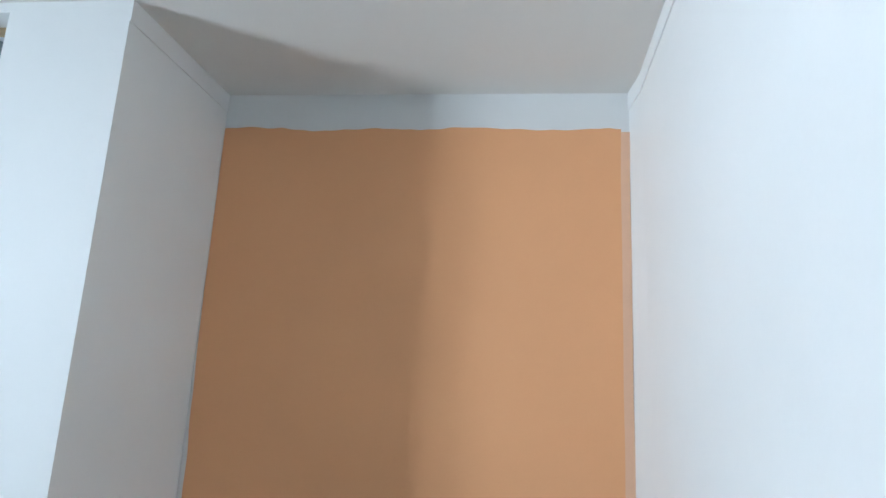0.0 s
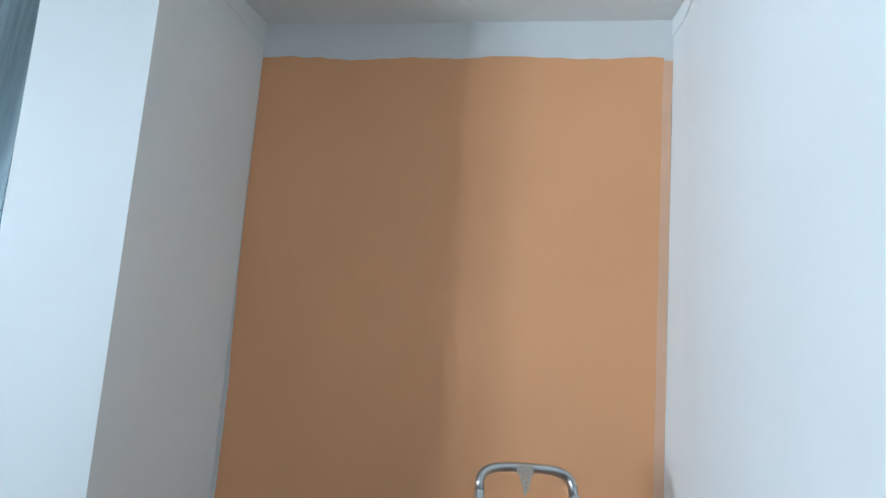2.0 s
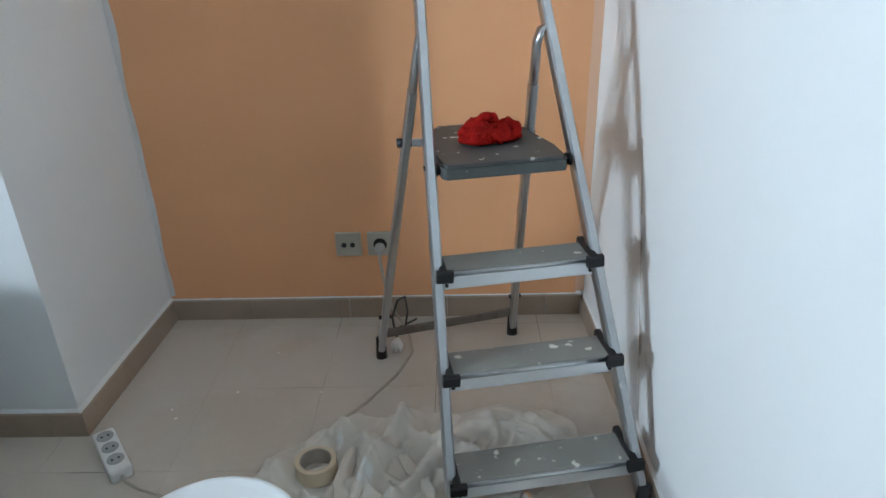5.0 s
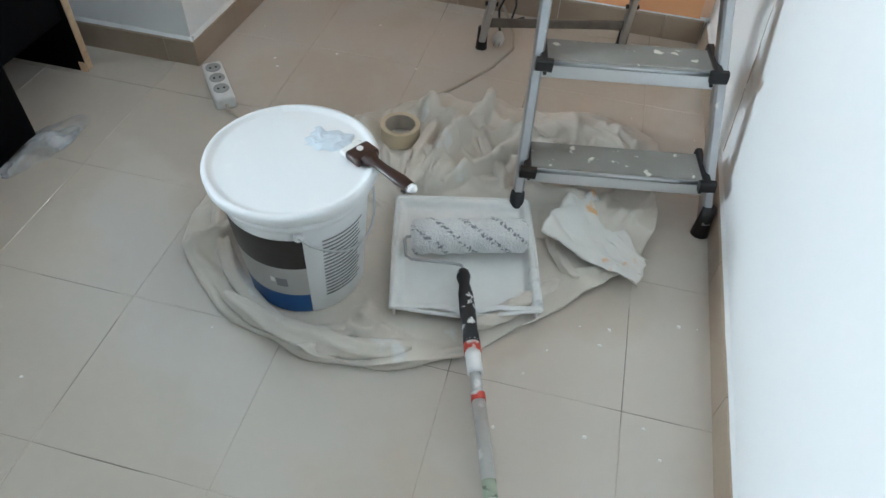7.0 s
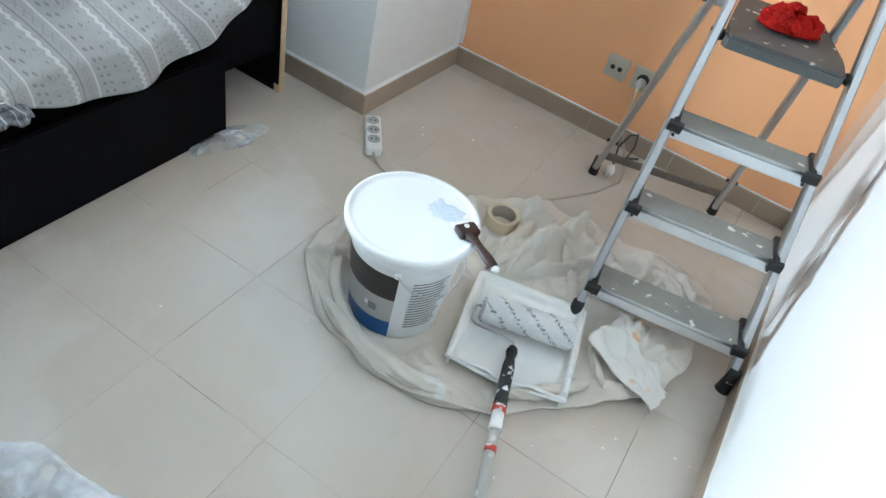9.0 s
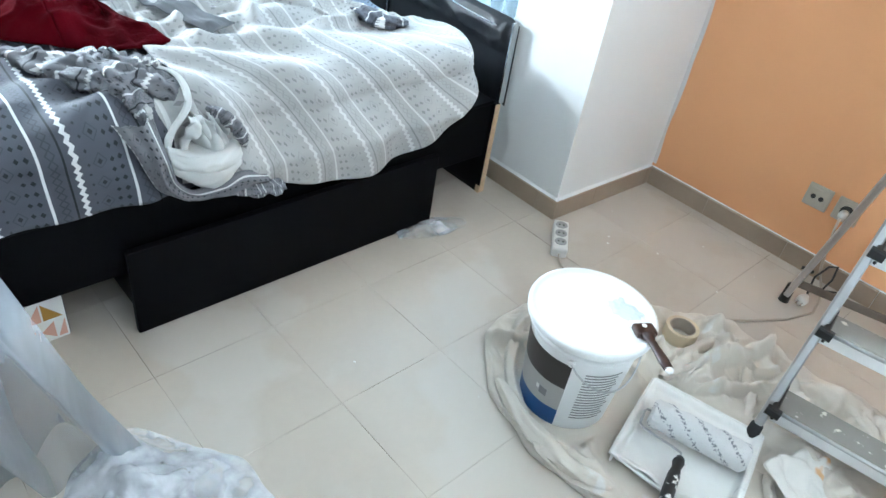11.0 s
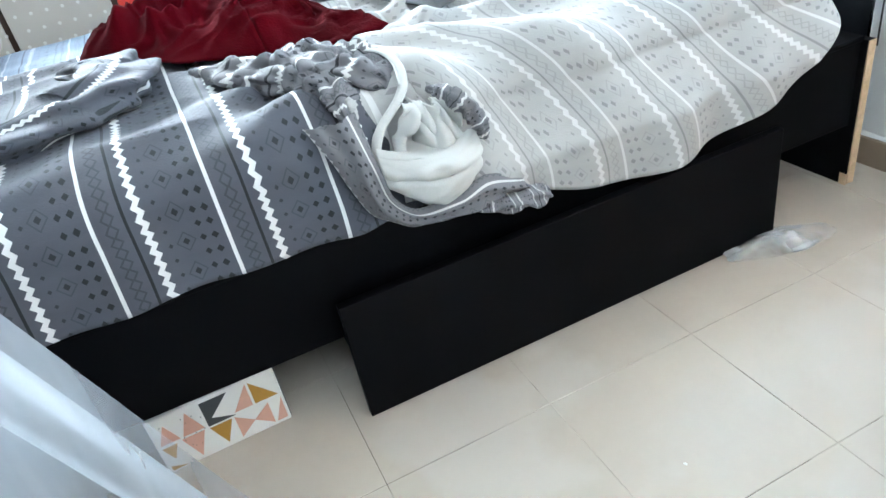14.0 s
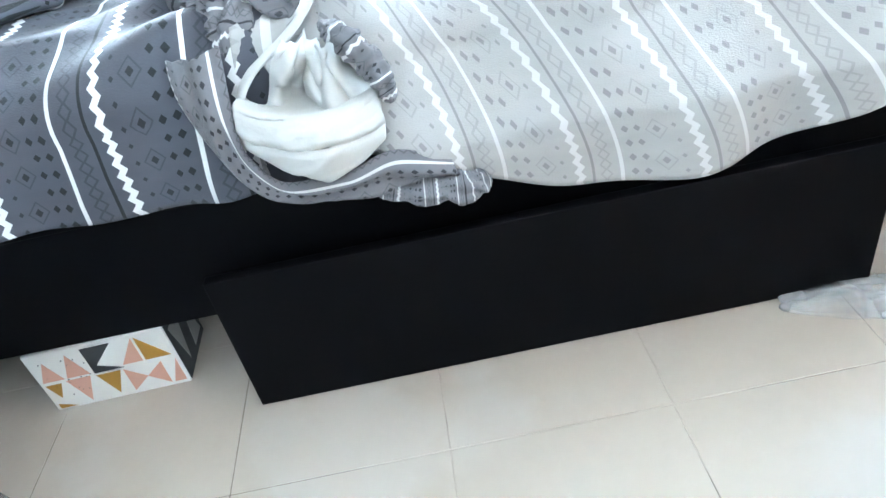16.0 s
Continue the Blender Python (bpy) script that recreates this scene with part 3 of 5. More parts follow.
# rear legs, hooked to the rails
RL0, RR0 = Vector((0.738, -0.205, 0.03)), Vector((1.133, -0.088, 0.03))
RLT, RRT = on(FL0, FL1, 0.92) - ACROSS * 0.012 + Vector((0, 0.02, 0)), on(FR0, FR1, 0.92) - ACROSS * 0.032 + Vector((0, 0.02, 0))
for base, top, inside in ((RL0, RLT, 1), (RR0, RRT, -1)):
    knee = top + (base - top) * 0.10
    lp("rear_leg", beam(base, knee, 0.020, 0.034, ACROSS), ALU)
    rail = on(FL0, FL1, 0.952) if inside > 0 else on(FR0, FR1, 0.952)
    rise = (top - base).normalized()
    bend = [knee - rise * 0.02, knee + rise * 0.045, top + rise * 0.005, (top + rise * 0.03) * 0.72 + rail * 0.28, (top + rise * 0.034) * 0.3 + rail * 0.7, rail]
    lp("leg_hook", tube(bend, [0.0165, 0.0165, 0.0155, 0.0145, 0.0135, 0.0125], 12, flat=0.62, side=tuple(ACROSS)), ALU, smooth=True)
    bm = tube([base + Vector((0, 0, 0.035)), base + Vector((0, 0, 0.0)), base + Vector((0, -0.004, -0.03))], [0.014, 0.015, 0.017], 12)
    lp("rubber_foot", bm, BLACKP, smooth=True)
    lp("bolt", tube([on(base, top, 0.155) - ACROSS * 0.018, on(base, top, 0.155) + ACROSS * 0.018], 0.006, 10), BLACKP)
lp("rear_crossbar", beam(on(RL0, RLT, 0.088), on(RR0, RRT, 0.088), 0.026, 0.008, (0, 0, 1)), surface("rusty_crossbar_metal", (0.17, 0.14, 0.115), 0.55, 0.3, 24, 200, 0.1, metal=0.4, wear=((0.62, 0.58, 0.52), 30, 0.66)))
for a in (FL0, FR0):
    lp("rubber_foot", tube([a + Vector((0, 0, 0.045)), a, a + Vector((0, -0.004, -0.03))], [0.015, 0.017, 0.020], 12), BLACKP, smooth=True)
# treads
back = Vector((-ACROSS.y, ACROSS.x, 0))
for z, deep in ((0.131, 0.092), (0.330, 0.086), (0.519, 0.080)):
    l, r = on(FL0, FL1, z) + ACROSS * 0.010, on(FR0, FR1, z) - ACROSS * 0.010
    r.z = l.z = z
    bm = bmesh.new()
    front = -0.028

    def at(e, dep, zz):
        return e + back * dep + Vector((0, 0, zz)) - LB
    secs = [(front, -0.003), (front + 0.006, 0.0), (front + 0.006, 0.0), (deep + front - 0.006, 0.0), (deep + front, -0.004), (deep + front, -0.010), (front, -0.010)]
    ra, rb = [bm.verts.new(at(l, c, h)) for c, h in secs], [bm.verts.new(at(r, c, h)) for c, h in secs]
    for k in range(len(secs)):
        bm.faces.new((ra[k], ra[(k + 1) % len(secs)], rb[(k + 1) % len(secs)], rb[k]))
    bm.faces.new(ra[::-1])
    bm.faces.new(rb)
    bmesh.ops.remove_doubles(bm, verts=bm.verts, dist=1e-5)
    tread = part("tread", bm, TREAD, lad, "grey tread spotted with dried paint")
    lp("fascia", beam((l + r) / 2 - (r - l) / 2 + back * (front + 0.002) + Vector((0, 0, -0.026)), r + back * (front + 0.002) + Vector((0, 0, -0.026)), 0.030, 0.006, (0, 0, 1)), ALU_WHITE)
    lp("fascia_lip", tube([l + back * (front - 0.002) + Vector((0, 0, -0.006)), r + back * (front - 0.002) + Vector((0, 0, -0.006))], 0.005, 8), ALU, smooth=True)
    for e, sg in ((l, -1), (r, 1)):
        bm = beam(e + back * (front - 0.010) + Vector((0, 0, -0.004)), e + back * (deep + front + 0.006) + Vector((0, 0, -0.004)), 0.026, 0.016, (0, 0, 1))
        lp("end_cap", bm, BLACKP)
        bm = beam(e + ACROSS * (0.016 * sg) + back * (front - 0.014) + Vector((0, 0, -0.002)), e - ACROSS * (0.018 * sg) + back * (front - 0.014) + Vector((0, 0, -0.004)), 0.026, 0.016, (0, 0, 1))
        lp("cap_nose", bm, BLACKP)
        lp("rivet", tube([e + back * (front - 0.004) + Vector((0, 0, -0.030)) - ACROSS * 0.006 * sg, e + back * (front - 0.001) + Vector((0, 0, -0.030)) - ACROSS * 0.006 * sg], 0.004, 10), BLACKP)
# top platform
PZ = 0.715
l, r = on(FL0, FL1, PZ - 0.01) + ACROSS * 0.020, on(FR0, FR1, PZ - 0.01) - ACROSS * 0.022
l.z = r.z = PZ
dep = 0.27
out = [(0.035, -0.036), (1 - 0.03, -0.036), (1.0, -0.02), (1.0, 0.05), (0.86, dep - 0.03), (0.80, dep), (0.12, dep), (0.06, dep - 0.03), (0.0, 0.05), (0.0, -0.02)]
bm = bmesh.new()
tops, lows = [], []
for f, c in out:
    q = l + (r - l) * f + back * c
    tops.append(bm.verts.new(q))
    lows.append(bm.verts.new(q + Vector((0, 0, -0.030))))
bm.faces.new(tops)
bm.faces.new(lows[::-1])
for k in range(len(out)):
    bm.faces.new((tops[k], lows[k], lows[(k + 1) % len(out)], tops[(k + 1) % len(out)]))
bmesh.ops.bevel(bm, geom=[e for e in bm.edges if all(v.co.z > PZ - 0.001 for v in e.verts)], offset=0.007, segments=2, affect="EDGES")
lp("platform", bm, PLATFORM, label="dark grey platform spotted with paint")
for a, b in ((l + back * 0.0, on(FL0, FL1, PZ - 0.015)), (r + back * 0.0, on(FR0, FR1, PZ - 0.015))):
    d = (b - a).normalized()
    lp("pivot_knob", tube([a + Vector((0, 0, -0.015)), b + d * 0.012], [0.012, 0.016], 12), BLACKP, smooth=True)
for f, leg in ((0.03, on(RL0, RLT, PZ - 0.01)), (0.9, on(RR0, RRT, PZ - 0.01))):
    a = l + (r - l) * f + back * (dep - 0.07) + Vector((0, 0, -0.02))
    lp("stay", beam(a, leg, 0.018, 0.006, (0, 0, 1)), ALU)
    lp("pivot_knob", tube([leg - ACROSS * 0.022, leg + ACROSS * 0.012], 0.011, 12), BLACKP, smooth=True)

# red rag on the platform


def crumple(name, centre, rx, ry, h, mat, parent, seed, nu=46, nv=30, lumps=3.0, uv=None, turn=0.0, top=1.6):
    c = Vector(centre)

    def fn(u, v):
        a = u * 2 * math.pi
        rad = 1 + 0.30 * nz(math.cos(a) * 1.5, math.sin(a) * 1.5, seed)
        rr = (v ** 0.8) * rad
        x, y = math.cos(a) * rr, math.sin(a) * rr
        z = (1 - v ** top) * h + h * 0.55 * nz(x * lumps, y * lumps, seed + 3) * (1 - v ** 4) + h * 0.25 * abs(nz(x * lumps * 2.3, y * lumps * 2.3, seed + 7)) * (1 - v ** 6)
        z = max(z, 0.004 if v > 0.97 else 0.006)
        ct, st = math.cos(turn), math.sin(turn)
        px, py = x * rx, y * ry
        return c + Vector((px * ct - py * st, px * st + py * ct, z))
    return sheet(name, fn, nu, nv, mat, parent, uv, 0.003)


rag = thing("cloth_rag", (1.04, -0.40, PZ + 0.001), "crumpled red cotton rag lying on the ladder platform", "rag")
# ---- drop cloth ----
cloth = thing("drop_cloth", (0.77, -0.93, 0), "rumpled beige drop cloth spread under the painting tools", "cloth")
RAD = [0.46, 0.53, 0.62, 0.47, 0.42, 0.41, 0.36, 0.36, 0.48, 0.52, 0.49, 0.445, 0.41, 0.37, 0.34, 0.37]


def ring_radius(a):
    f = (a / (2 * math.pi) * len(RAD)) % len(RAD)
    i = int(f)
    t = f - i
    t = t * t * (3 - 2 * t)
    return RAD[i] * (1 - t) + RAD[(i + 1) % len(RAD)] * t


def flatness(x, y):
    """Nought where something heavy presses the cloth down."""
    f = 1.0
    for cx, cy, r in ((-0.20, -0.22, 0.135), (0.10, -0.12, 0.20), (-0.14, 0.235, 0.05), (0.198, 0.06, 0.03)):
        f = min(f, smooth_step(r, r + 0.07, math.hypot(x - cx, y - cy)))
    return f


def drape(u, v):
    a = u * 2 * math.pi
    r = ring_radius(a) * v * (1 + 0.05 * nz(math.cos(a) * 4, math.sin(a) * 4, 2) * v)
    x, y = math.cos(a) * r, math.sin(a) * r
    f1 = 1 - min(abs(nz(x * 4 + 0.9 * nz(x * 3, y * 3, 5), y * 4, 1)) * 3.2, 1)
    f2 = 1 - min(abs(nz(x * 7 + 4, y * 9, 8)) * 3.0, 1)
    th, rr = math.atan2(y - 0.02, x + 0.10), math.hypot(x + 0.10, y - 0.02)
    pleat = max(math.sin(th * 13 + 4 * nz(x * 2.5, y * 2.5, 9)), 0) ** 2 * smooth_step(0.05, 0.16, rr) * smooth_step(-0.25, 0.1, y)
    f3 = 1 - min(abs(nz(x * 10 + 1.5 * nz(x * 5, y * 5, 3), y * 6 - x * 4, 21)) * 4.5, 1)
    f4 = 1 - min(abs(nz(x * 8 + y * 9, y * 14, 27)) * 4.0, 1)
    fold = f1 ** 3 * 0.040 + f2 ** 3 * 0.020 + f3 ** 3 * 0.013 + f4 ** 3 * 0.007 + 0.010 * abs(nz(x * 3, y * 3, 12)) + 0.036 * pleat
    edge = 0.014 * max(nz(math.cos(a) * 5, math.sin(a) * 5, 6), -0.3) * smooth_step(0.8, 1.0, v)
    return Vector((x, y, 0.006 + (fold * (1 - 0.6 * smooth_step(0.85, 1.0, v)) + edge + 0.006) * flatness(x, y)))


sheet("cloth_sheet", drape, 420, 130, DROP, cloth, None, 0.003)


def roll_edge(u, v):
    a = radians(-170 + 105 * u)
    r = ring_radius(a) - 0.012
    b = v * 2 * math.pi
    w = 0.010 * (1 + 0.5 * nz(u * 9, 0, 3))
    return Vector((math.cos(a) * (r + w * math.cos(b)), math.sin(a) * (r + w * math.cos(b)), 0.010 + w * math.sin(b)))


sheet("rolled_hem", roll_edge, 90, 10, DROP, cloth)["label"] = "rolled cloth hem"

# ---- paint bucket ----
bk = thing("paint_bucket", (0.573, -1.148, 0.010), "large white paint bucket with closed lid and banded label", "bucket")
BODY = [(0.0, 0.0), (0.107, 0.0), (0.111, 0.004), (0.131, 0.262), (0.131, 0.276)]
part("body", lathe(BODY, 64), PWHITE, bk, smooth=True)
part("rim", lathe([(0.130, 0.246), (0.137, 0.248), (0.138, 0.260), (0.131, 0.264)], 64), PWHITE, bk, smooth=True)
part("lid", lathe([(0.1305, 0.272), (0.147, 0.273), (0.150, 0.277), (0.1515, 0.291), (0.1495, 0.296), (0.144, 0.2975), (0.140, 0.2965), (0.137, 0.2935), (0.129, 0.293), (0.0, 0.294)], 72), PWHITE, bk, "white lid smeared with paint", smooth=True)


def band(z0, z1, a0, a1, lift):
    def rad_at(z):
        return 0.111 + (z - 0.004) / 0.258 * 0.020
    return lathe([(rad_at(z0) + lift, z0), (rad_at((z0 + z1) / 2) + lift, (z0 + z1) / 2), (rad_at(z1) + lift, z1)], 40, a0, a1)


A0, A1 = -205, -64
part("label_band", band(0.142, 0.222, A0, A1, 0.0012), LBLACK, bk, "dark brown label band", smooth=True)
part("label_band", band(0.062, 0.142, A0, A1, 0.0012), LGREY, bk, "grey label band", smooth=True)
part("label_band", band(0.006, 0.062, A0, A1, 0.0012), LBLUE, bk, "blue label band", smooth=True)
part("label_mark", band(0.088, 0.112, -92, -82, 0.002), INK, bk, "small dark square emblem", smooth=True)
part("label_mark", band(0.098, 0.112, -97, -93, 0.002), BOXW, bk, "small white mark", smooth=True)
for k in range(17):
    z = 0.205 - k * 0.0098
    part("text_bar", band(z, z + 0.0040, -49, -49 + 42 - 6 * abs(math.sin(k * 2.3)), 0.0012), INK, bk, smooth=True)
for a in (-66, 114):
    ca, sa = math.cos(radians(a)), math.sin(radians(a))
    part("handle_ear", tube([(ca * 0.124, sa * 0.124, 0.236), (ca * 0.139, sa * 0.139, 0.236)], 0.008, 12), PWHITE, bk)
wire = []
for k in range(25):
    t = k / 24
    a = radians(-66 + 180 * t)
    r = 0.1375 + 0.001 * math.sin(math.pi * t)
    wire.append((math.cos(a) * r, math.sin(a) * r, 0.236 - 0.075 * math.sin(math.pi * min(t * 1.7, 1)) ** 0.8))
part("wire_handle", tube(wire, 0.0024, 8), ALU, bk, "thin metal bail handle", smooth=True)
# wet smear of paint on the lid


def smear(u, v):
    x, y = 0.045 + 0.075 * (u - 0.5), 0.062 + 0.055 * (v - 0.5)
    edge = min(u, 1 - u, v, 1 - v) * 4
    return Vector((x + 0.01 * nz(v * 4, u), y + 0.01 * nz(u * 4, v), 0.2945 + min(edge, 1) * (0.002 + 0.003 * abs(nz(u * 6, v * 6)))))


sheet("paint_smear", smear, 30, 24, surface("pale_blue_wet_paint", (0.66, 0.74, 0.80), 0.2, 0.05), bk)["label"] = "bluish wet paint smear"

# brush lying on the lid
br = thing("paint_brush", (0.686, -1.112, 0.3045), "flat paint brush with dark brown handle on the bucket lid", "brush", rz=-31)
part("bristles", box(-0.032, -0.012, -0.023, 0.023, -0.002, 0.009, 0.004), PAINTW, br, "bristles caked with white paint")
part("ferrule", box(-0.014, 0.022, -0.025, 0.025, 0.0, 0.017, 0.005), BROWNH, br)
bm = bmesh.new()
tube([(0.020, 0, 0.009), (0.035, 0, 0.010), (0.06, 0, 0.011), (0.10, 0, 0.012), (0.125, 0, 0.012), (0.132, 0, 0.012)], [0.020, 0.011, 0.010, 0.013, 0.011, 0.005], 14, bm, 0.6, True, (0, 0, 1))
part("handle", bm, BROWNH, br, smooth=True)
part("handle_tip", tube([(0.123, 0, 0.012), (0.130, 0, 0.012), (0.136, 0, 0.012)], [0.0112, 0.0095, 0.004], 12, flat=0.62, side=(0, 0, 1)), PAINTW, br, "handle tip dipped in white paint", True)
part("hanging_eye", tube([(-0.002, 0.0, 0.0165), (-0.002, 0.0, 0.0185)], 0.006, 14), PAINTW, br)

# ---- masking tape ----
tp = thing("masking_tape", (0.633, -0.690, 0.012), "roll of cream masking tape lying on the drop cloth", "tape")
part("tape_ring", lathe([(0.0375, 0.0), (0.047, 0.0), (0.048, 0.002), (0.048, 0.040), (0.047, 0.042), (0.0375, 0.042), (0.0375, 0.0)], 48), TAPEM, tp, smooth=False)
part("core", lathe([(0.0372, 0.0005), (0.0372, 0.0415), (0.0350, 0.0415), (0.0350, 0.0005), (0.0372, 0.0005)], 48), CARD, tp, "grey cardboard core")

# ---- roller tray, roller and pole ----
ty = thing("paint_tray", (0.872, -1.045, 0.012), "white plastic roller tray crusted with paint", "paint tray", rz=14)


def tray_fn(u, v):
    x, y = (u - 0.5) * 0.285, (v - 0.5) * 0.30
    e = min(u, 1 - u, v, 1 - v)
    floor_z = 0.006 + 0.030 * smooth_step(0.15, 0.9, v) * 0.6
    rim = 0.040
    z = floor_z + (rim - floor_z) * smooth_step(0.075, 0.03, e)
    wob = 0.003 * nz(u * 12, v * 12, 1) if e < 0.05 else 0.0018 * nz(u * 8, v * 8, 2)
    if v < 0.10:
        x *= 1 + 0.03 * nz(u * 9, 0)
        z -= 0.022 * smooth_step(0.22, 0.0, abs(u - 0.52)) * smooth_step(0.10, 0.0, v)
    return Vector((x, y, z + wob))


sheet("tray_shell", tray_fn, 90, 90, TRAYM, ty, None, 0.003)
part("tray_lip", tube([(0.143, -0.147, 0.034), (0.10, -0.151, 0.033), (0.055, -0.152, 0.025), (0.006, -0.152, 0.017), (-0.05, -0.152, 0.025), (-0.10, -0.151, 0.033), (-0.143, -0.147, 0.034), (-0.144, 0.0, 0.037), (-0.142, 0.146, 0.038), (-0.136, 0.151, 0.038), (0.136, 0.151, 0.038), (0.142, 0.146, 0.038), (0.144, 0.0, 0.037), (0.143, -0.147, 0.034)], 0.0042, 8), TRAYM, ty, smooth=True)
part("tray_skirt", box(-0.140, -0.134, -0.140, 0.145, 0.0, 0.034, 0.002), TRAYM, ty)
part("tray_skirt", box(0.134, 0.140, -0.140, 0.145, 0.0, 0.034, 0.002), TRAYM, ty)

ro = thing("paint_roller", (0.876, -1.028, 0.076), "paint roller with a spattered fleece sleeve on an extension pole", "paint roller", rz=17)


def fleece(u, v):
    a = v * 2 * math.pi
    x = (u - 0.5) * 0.235
    r = 0.0360 + 0.0022 * nz(x * 60, math.cos(a) * 2, math.sin(a) * 2) + 0.0022 * math.sin(x * 150 + a) * 0.5
    r *= 1 - 0.25 * smooth_step(0.46, 0.5, abs(u - 0.5))
    return Vector((x, r * math.cos(a), r * math.sin(a)))


sheet("fleece_sleeve", fleece, 120, 36, FLEECE, ro)
part("end_disc", tube([(-0.117, 0, 0), (-0.114, 0, 0)], 0.025, 24), PLUGW, ro)
part("end_disc", tube([(0.114, 0, 0), (0.117, 0, 0)], 0.025, 24), PLUGW, ro)
part("wire_frame", tube([(-0.110, 0, 0), (-0.126, 0, 0), (-0.130, -0.006, -0.002), (-0.128, -0.042, -0.010), (-0.118, -0.050, -0.012), (-0.04, -0.062, -0.012), (-0.020, -0.068, -0.011), (-0.016, -0.085, -0.010)], 0.003, 8), ALU, ro, smooth=True)
P0, P1 = Vector((0.883, -1.112, 0.060)), Vector((1.245, -2.20, 0.020))


def along(d):
    return P0 + (P1 - P0).normalized() * d


inv = ro.matrix_world.inverted()


def seg(name, d0, d1, r0, r1, mat, label="", n=16):
    steps = [d0 + (d1 - d0) * k / 4 for k in range(5)]
    rs = [r0, (r0 * 3 + r1) / 4, (r0 + r1) / 2, (r0 + r1 * 3) / 4, r1]
    bm = tube([inv @ along(d) for d in steps], rs, n)
    return part(name, bm, mat, ro, label, True)


bm = tube([inv @ along(d) for d in (-0.005, 0.0, 0.012, 0.03, 0.05, 0.09, 0.14, 0.165)], [0.008, 0.012, 0.014, 0.010, 0.014, 0.015, 0.014, 0.016], 14)
part("grip", bm, SPLASHED, ro, "black grip spattered with white paint", True)
seg("collar", 0.160, 0.182, 0.0155, 0.0160, REDP, "red threaded collar")
seg("collar", 0.182, 0.225, 0.0140, 0.0140, TRAYM, "paint-whitened collar")
seg("clip_tab", 0.176, 0.205, 0.007, 0.007, PLUGW)
seg("inner_tube", 0.225, 0.272, 0.0098, 0.0098, POLE)
seg("collar", 0.264, 0.278, 0.0128, 0.0128, REDP, "red clamp ring")
seg("outer_tube", 0.276, 1.12, 0.0115, 0.0115, POLE, "grey telescopic pole tube")
seg("sticker", 0.415, 0.445, 0.0119, 0.0119, GREENST)
seg("sticker", 0.450, 0.485, 0.0119, 0.0119, GREENST, "green printed sticker")
seg("sticker", 0.490, 0.560, 0.0119, 0.0119, YEL, "yellow printed sticker")

# ---- paint-soaked paper ----
pp = thing("crumpled_paper", (1.13, -0.93, 0.006), "crumpled white paper with orange paint spots on the drop cloth edge", "paper")


def paper_fn(u, v):
    a = Vector((-0.055, 0.165, 0)).lerp(Vector((0.107, -0.028, 0)), u)
    b = Vector((-0.115, -0.027, 0)).lerp(Vector((0.094, -0.107, 0)), u)
    p = a.lerp(b, v)
    p.x += 0.016 * nz(u * 5, v * 5, 3)
    p.y += 0.016 * nz(u * 5, v * 5, 9)
    p.z = 0.034 + 0.016 * abs(nz(u * 2 + 1, v * 2, 4)) + 0.030 * smooth_step(0.45, 0.0, u) * (0.7 + nz(u * 4, v * 3, 1)) + 0.006 * abs(nz(u * 7, v * 7))
    return p


sheet("paper_sheet", paper_fn, 40, 36, PAPER, pp, None, 0.001)

# ---- power strip ----
ps = thing("power_strip", (0.122, -0.627, 0.0), "white three-way power strip lying on the tiles by the pillar", "power strip", rz=-52)
part("strip_body", box(-0.088, 0.088, -0.026, 0.026, 0.0, 0.036, 0.008, 3), PLUGW, ps)
for k in range(3):
    cx = -0.056 + k * 0.050
    o = part("outlet", shift(lathe([(0.0, 0.0362), (0.016, 0.0362), (0.019, 0.0385), (0.020, 0.036)], 28), (cx, 0, 0)), surface("grey_outlet_well", (0.38, 0.38, 0.37), 0.5, 0.05), ps, "round recessed outlet", True)
    for dy in (-0.0075, 0.0075):
        part("pin_hole", tube([(cx, dy, 0.0364), (cx, dy, 0.0380)], 0.0028, 10), DARK, o)
part("cord", tube([(0.086, 0, 0.016), (0.105, 0.002, 0.010), (0.14, 0.02, 0.004), (0.20, 0.06, 0.004), (0.27, 0.07, 0.004), (0.33, 0.04, 0.004)], 0.0038, 8), CABLE, ps, "off-white cord", True)

# loose plug and dark cord behind the ladder
lpz = thing("loose_plug", (0.782, -0.170, 0.004), "white plug with a dark cord lying behind the ladder", "plug")
part("plug_body", tube([(0.0, -0.028, 0.018), (0.0, -0.008, 0.018), (0.0, 0.016, 0.022)], [0.016, 0.018, 0.008], 16), PLUGW, lpz, smooth=True)
part("pin", tube([(-0.007, -0.028, 0.018), (-0.007, -0.046, 0.016)], 0.0022, 8), CHROME, lpz)
part("pin", tube([(0.007, -0.028, 0.018), (0.007, -0.046, 0.016)], 0.0022, 8), CHROME, lpz)
part("cord", tube([(0.0, 0.016, 0.022), (-0.01, 0.05, 0.03), (-0.02, 0.09, 0.055), (-0.005, 0.13, 0.09), (0.02, 0.12, 0.11), (0.03, 0.08, 0.08), (0.02, 0.06, 0.03), (-0.01, 0.10, 0.005), (0.05, 0.16, 0.004)], 0.0035, 8), BLACKP, lpz, "dark cord", True)

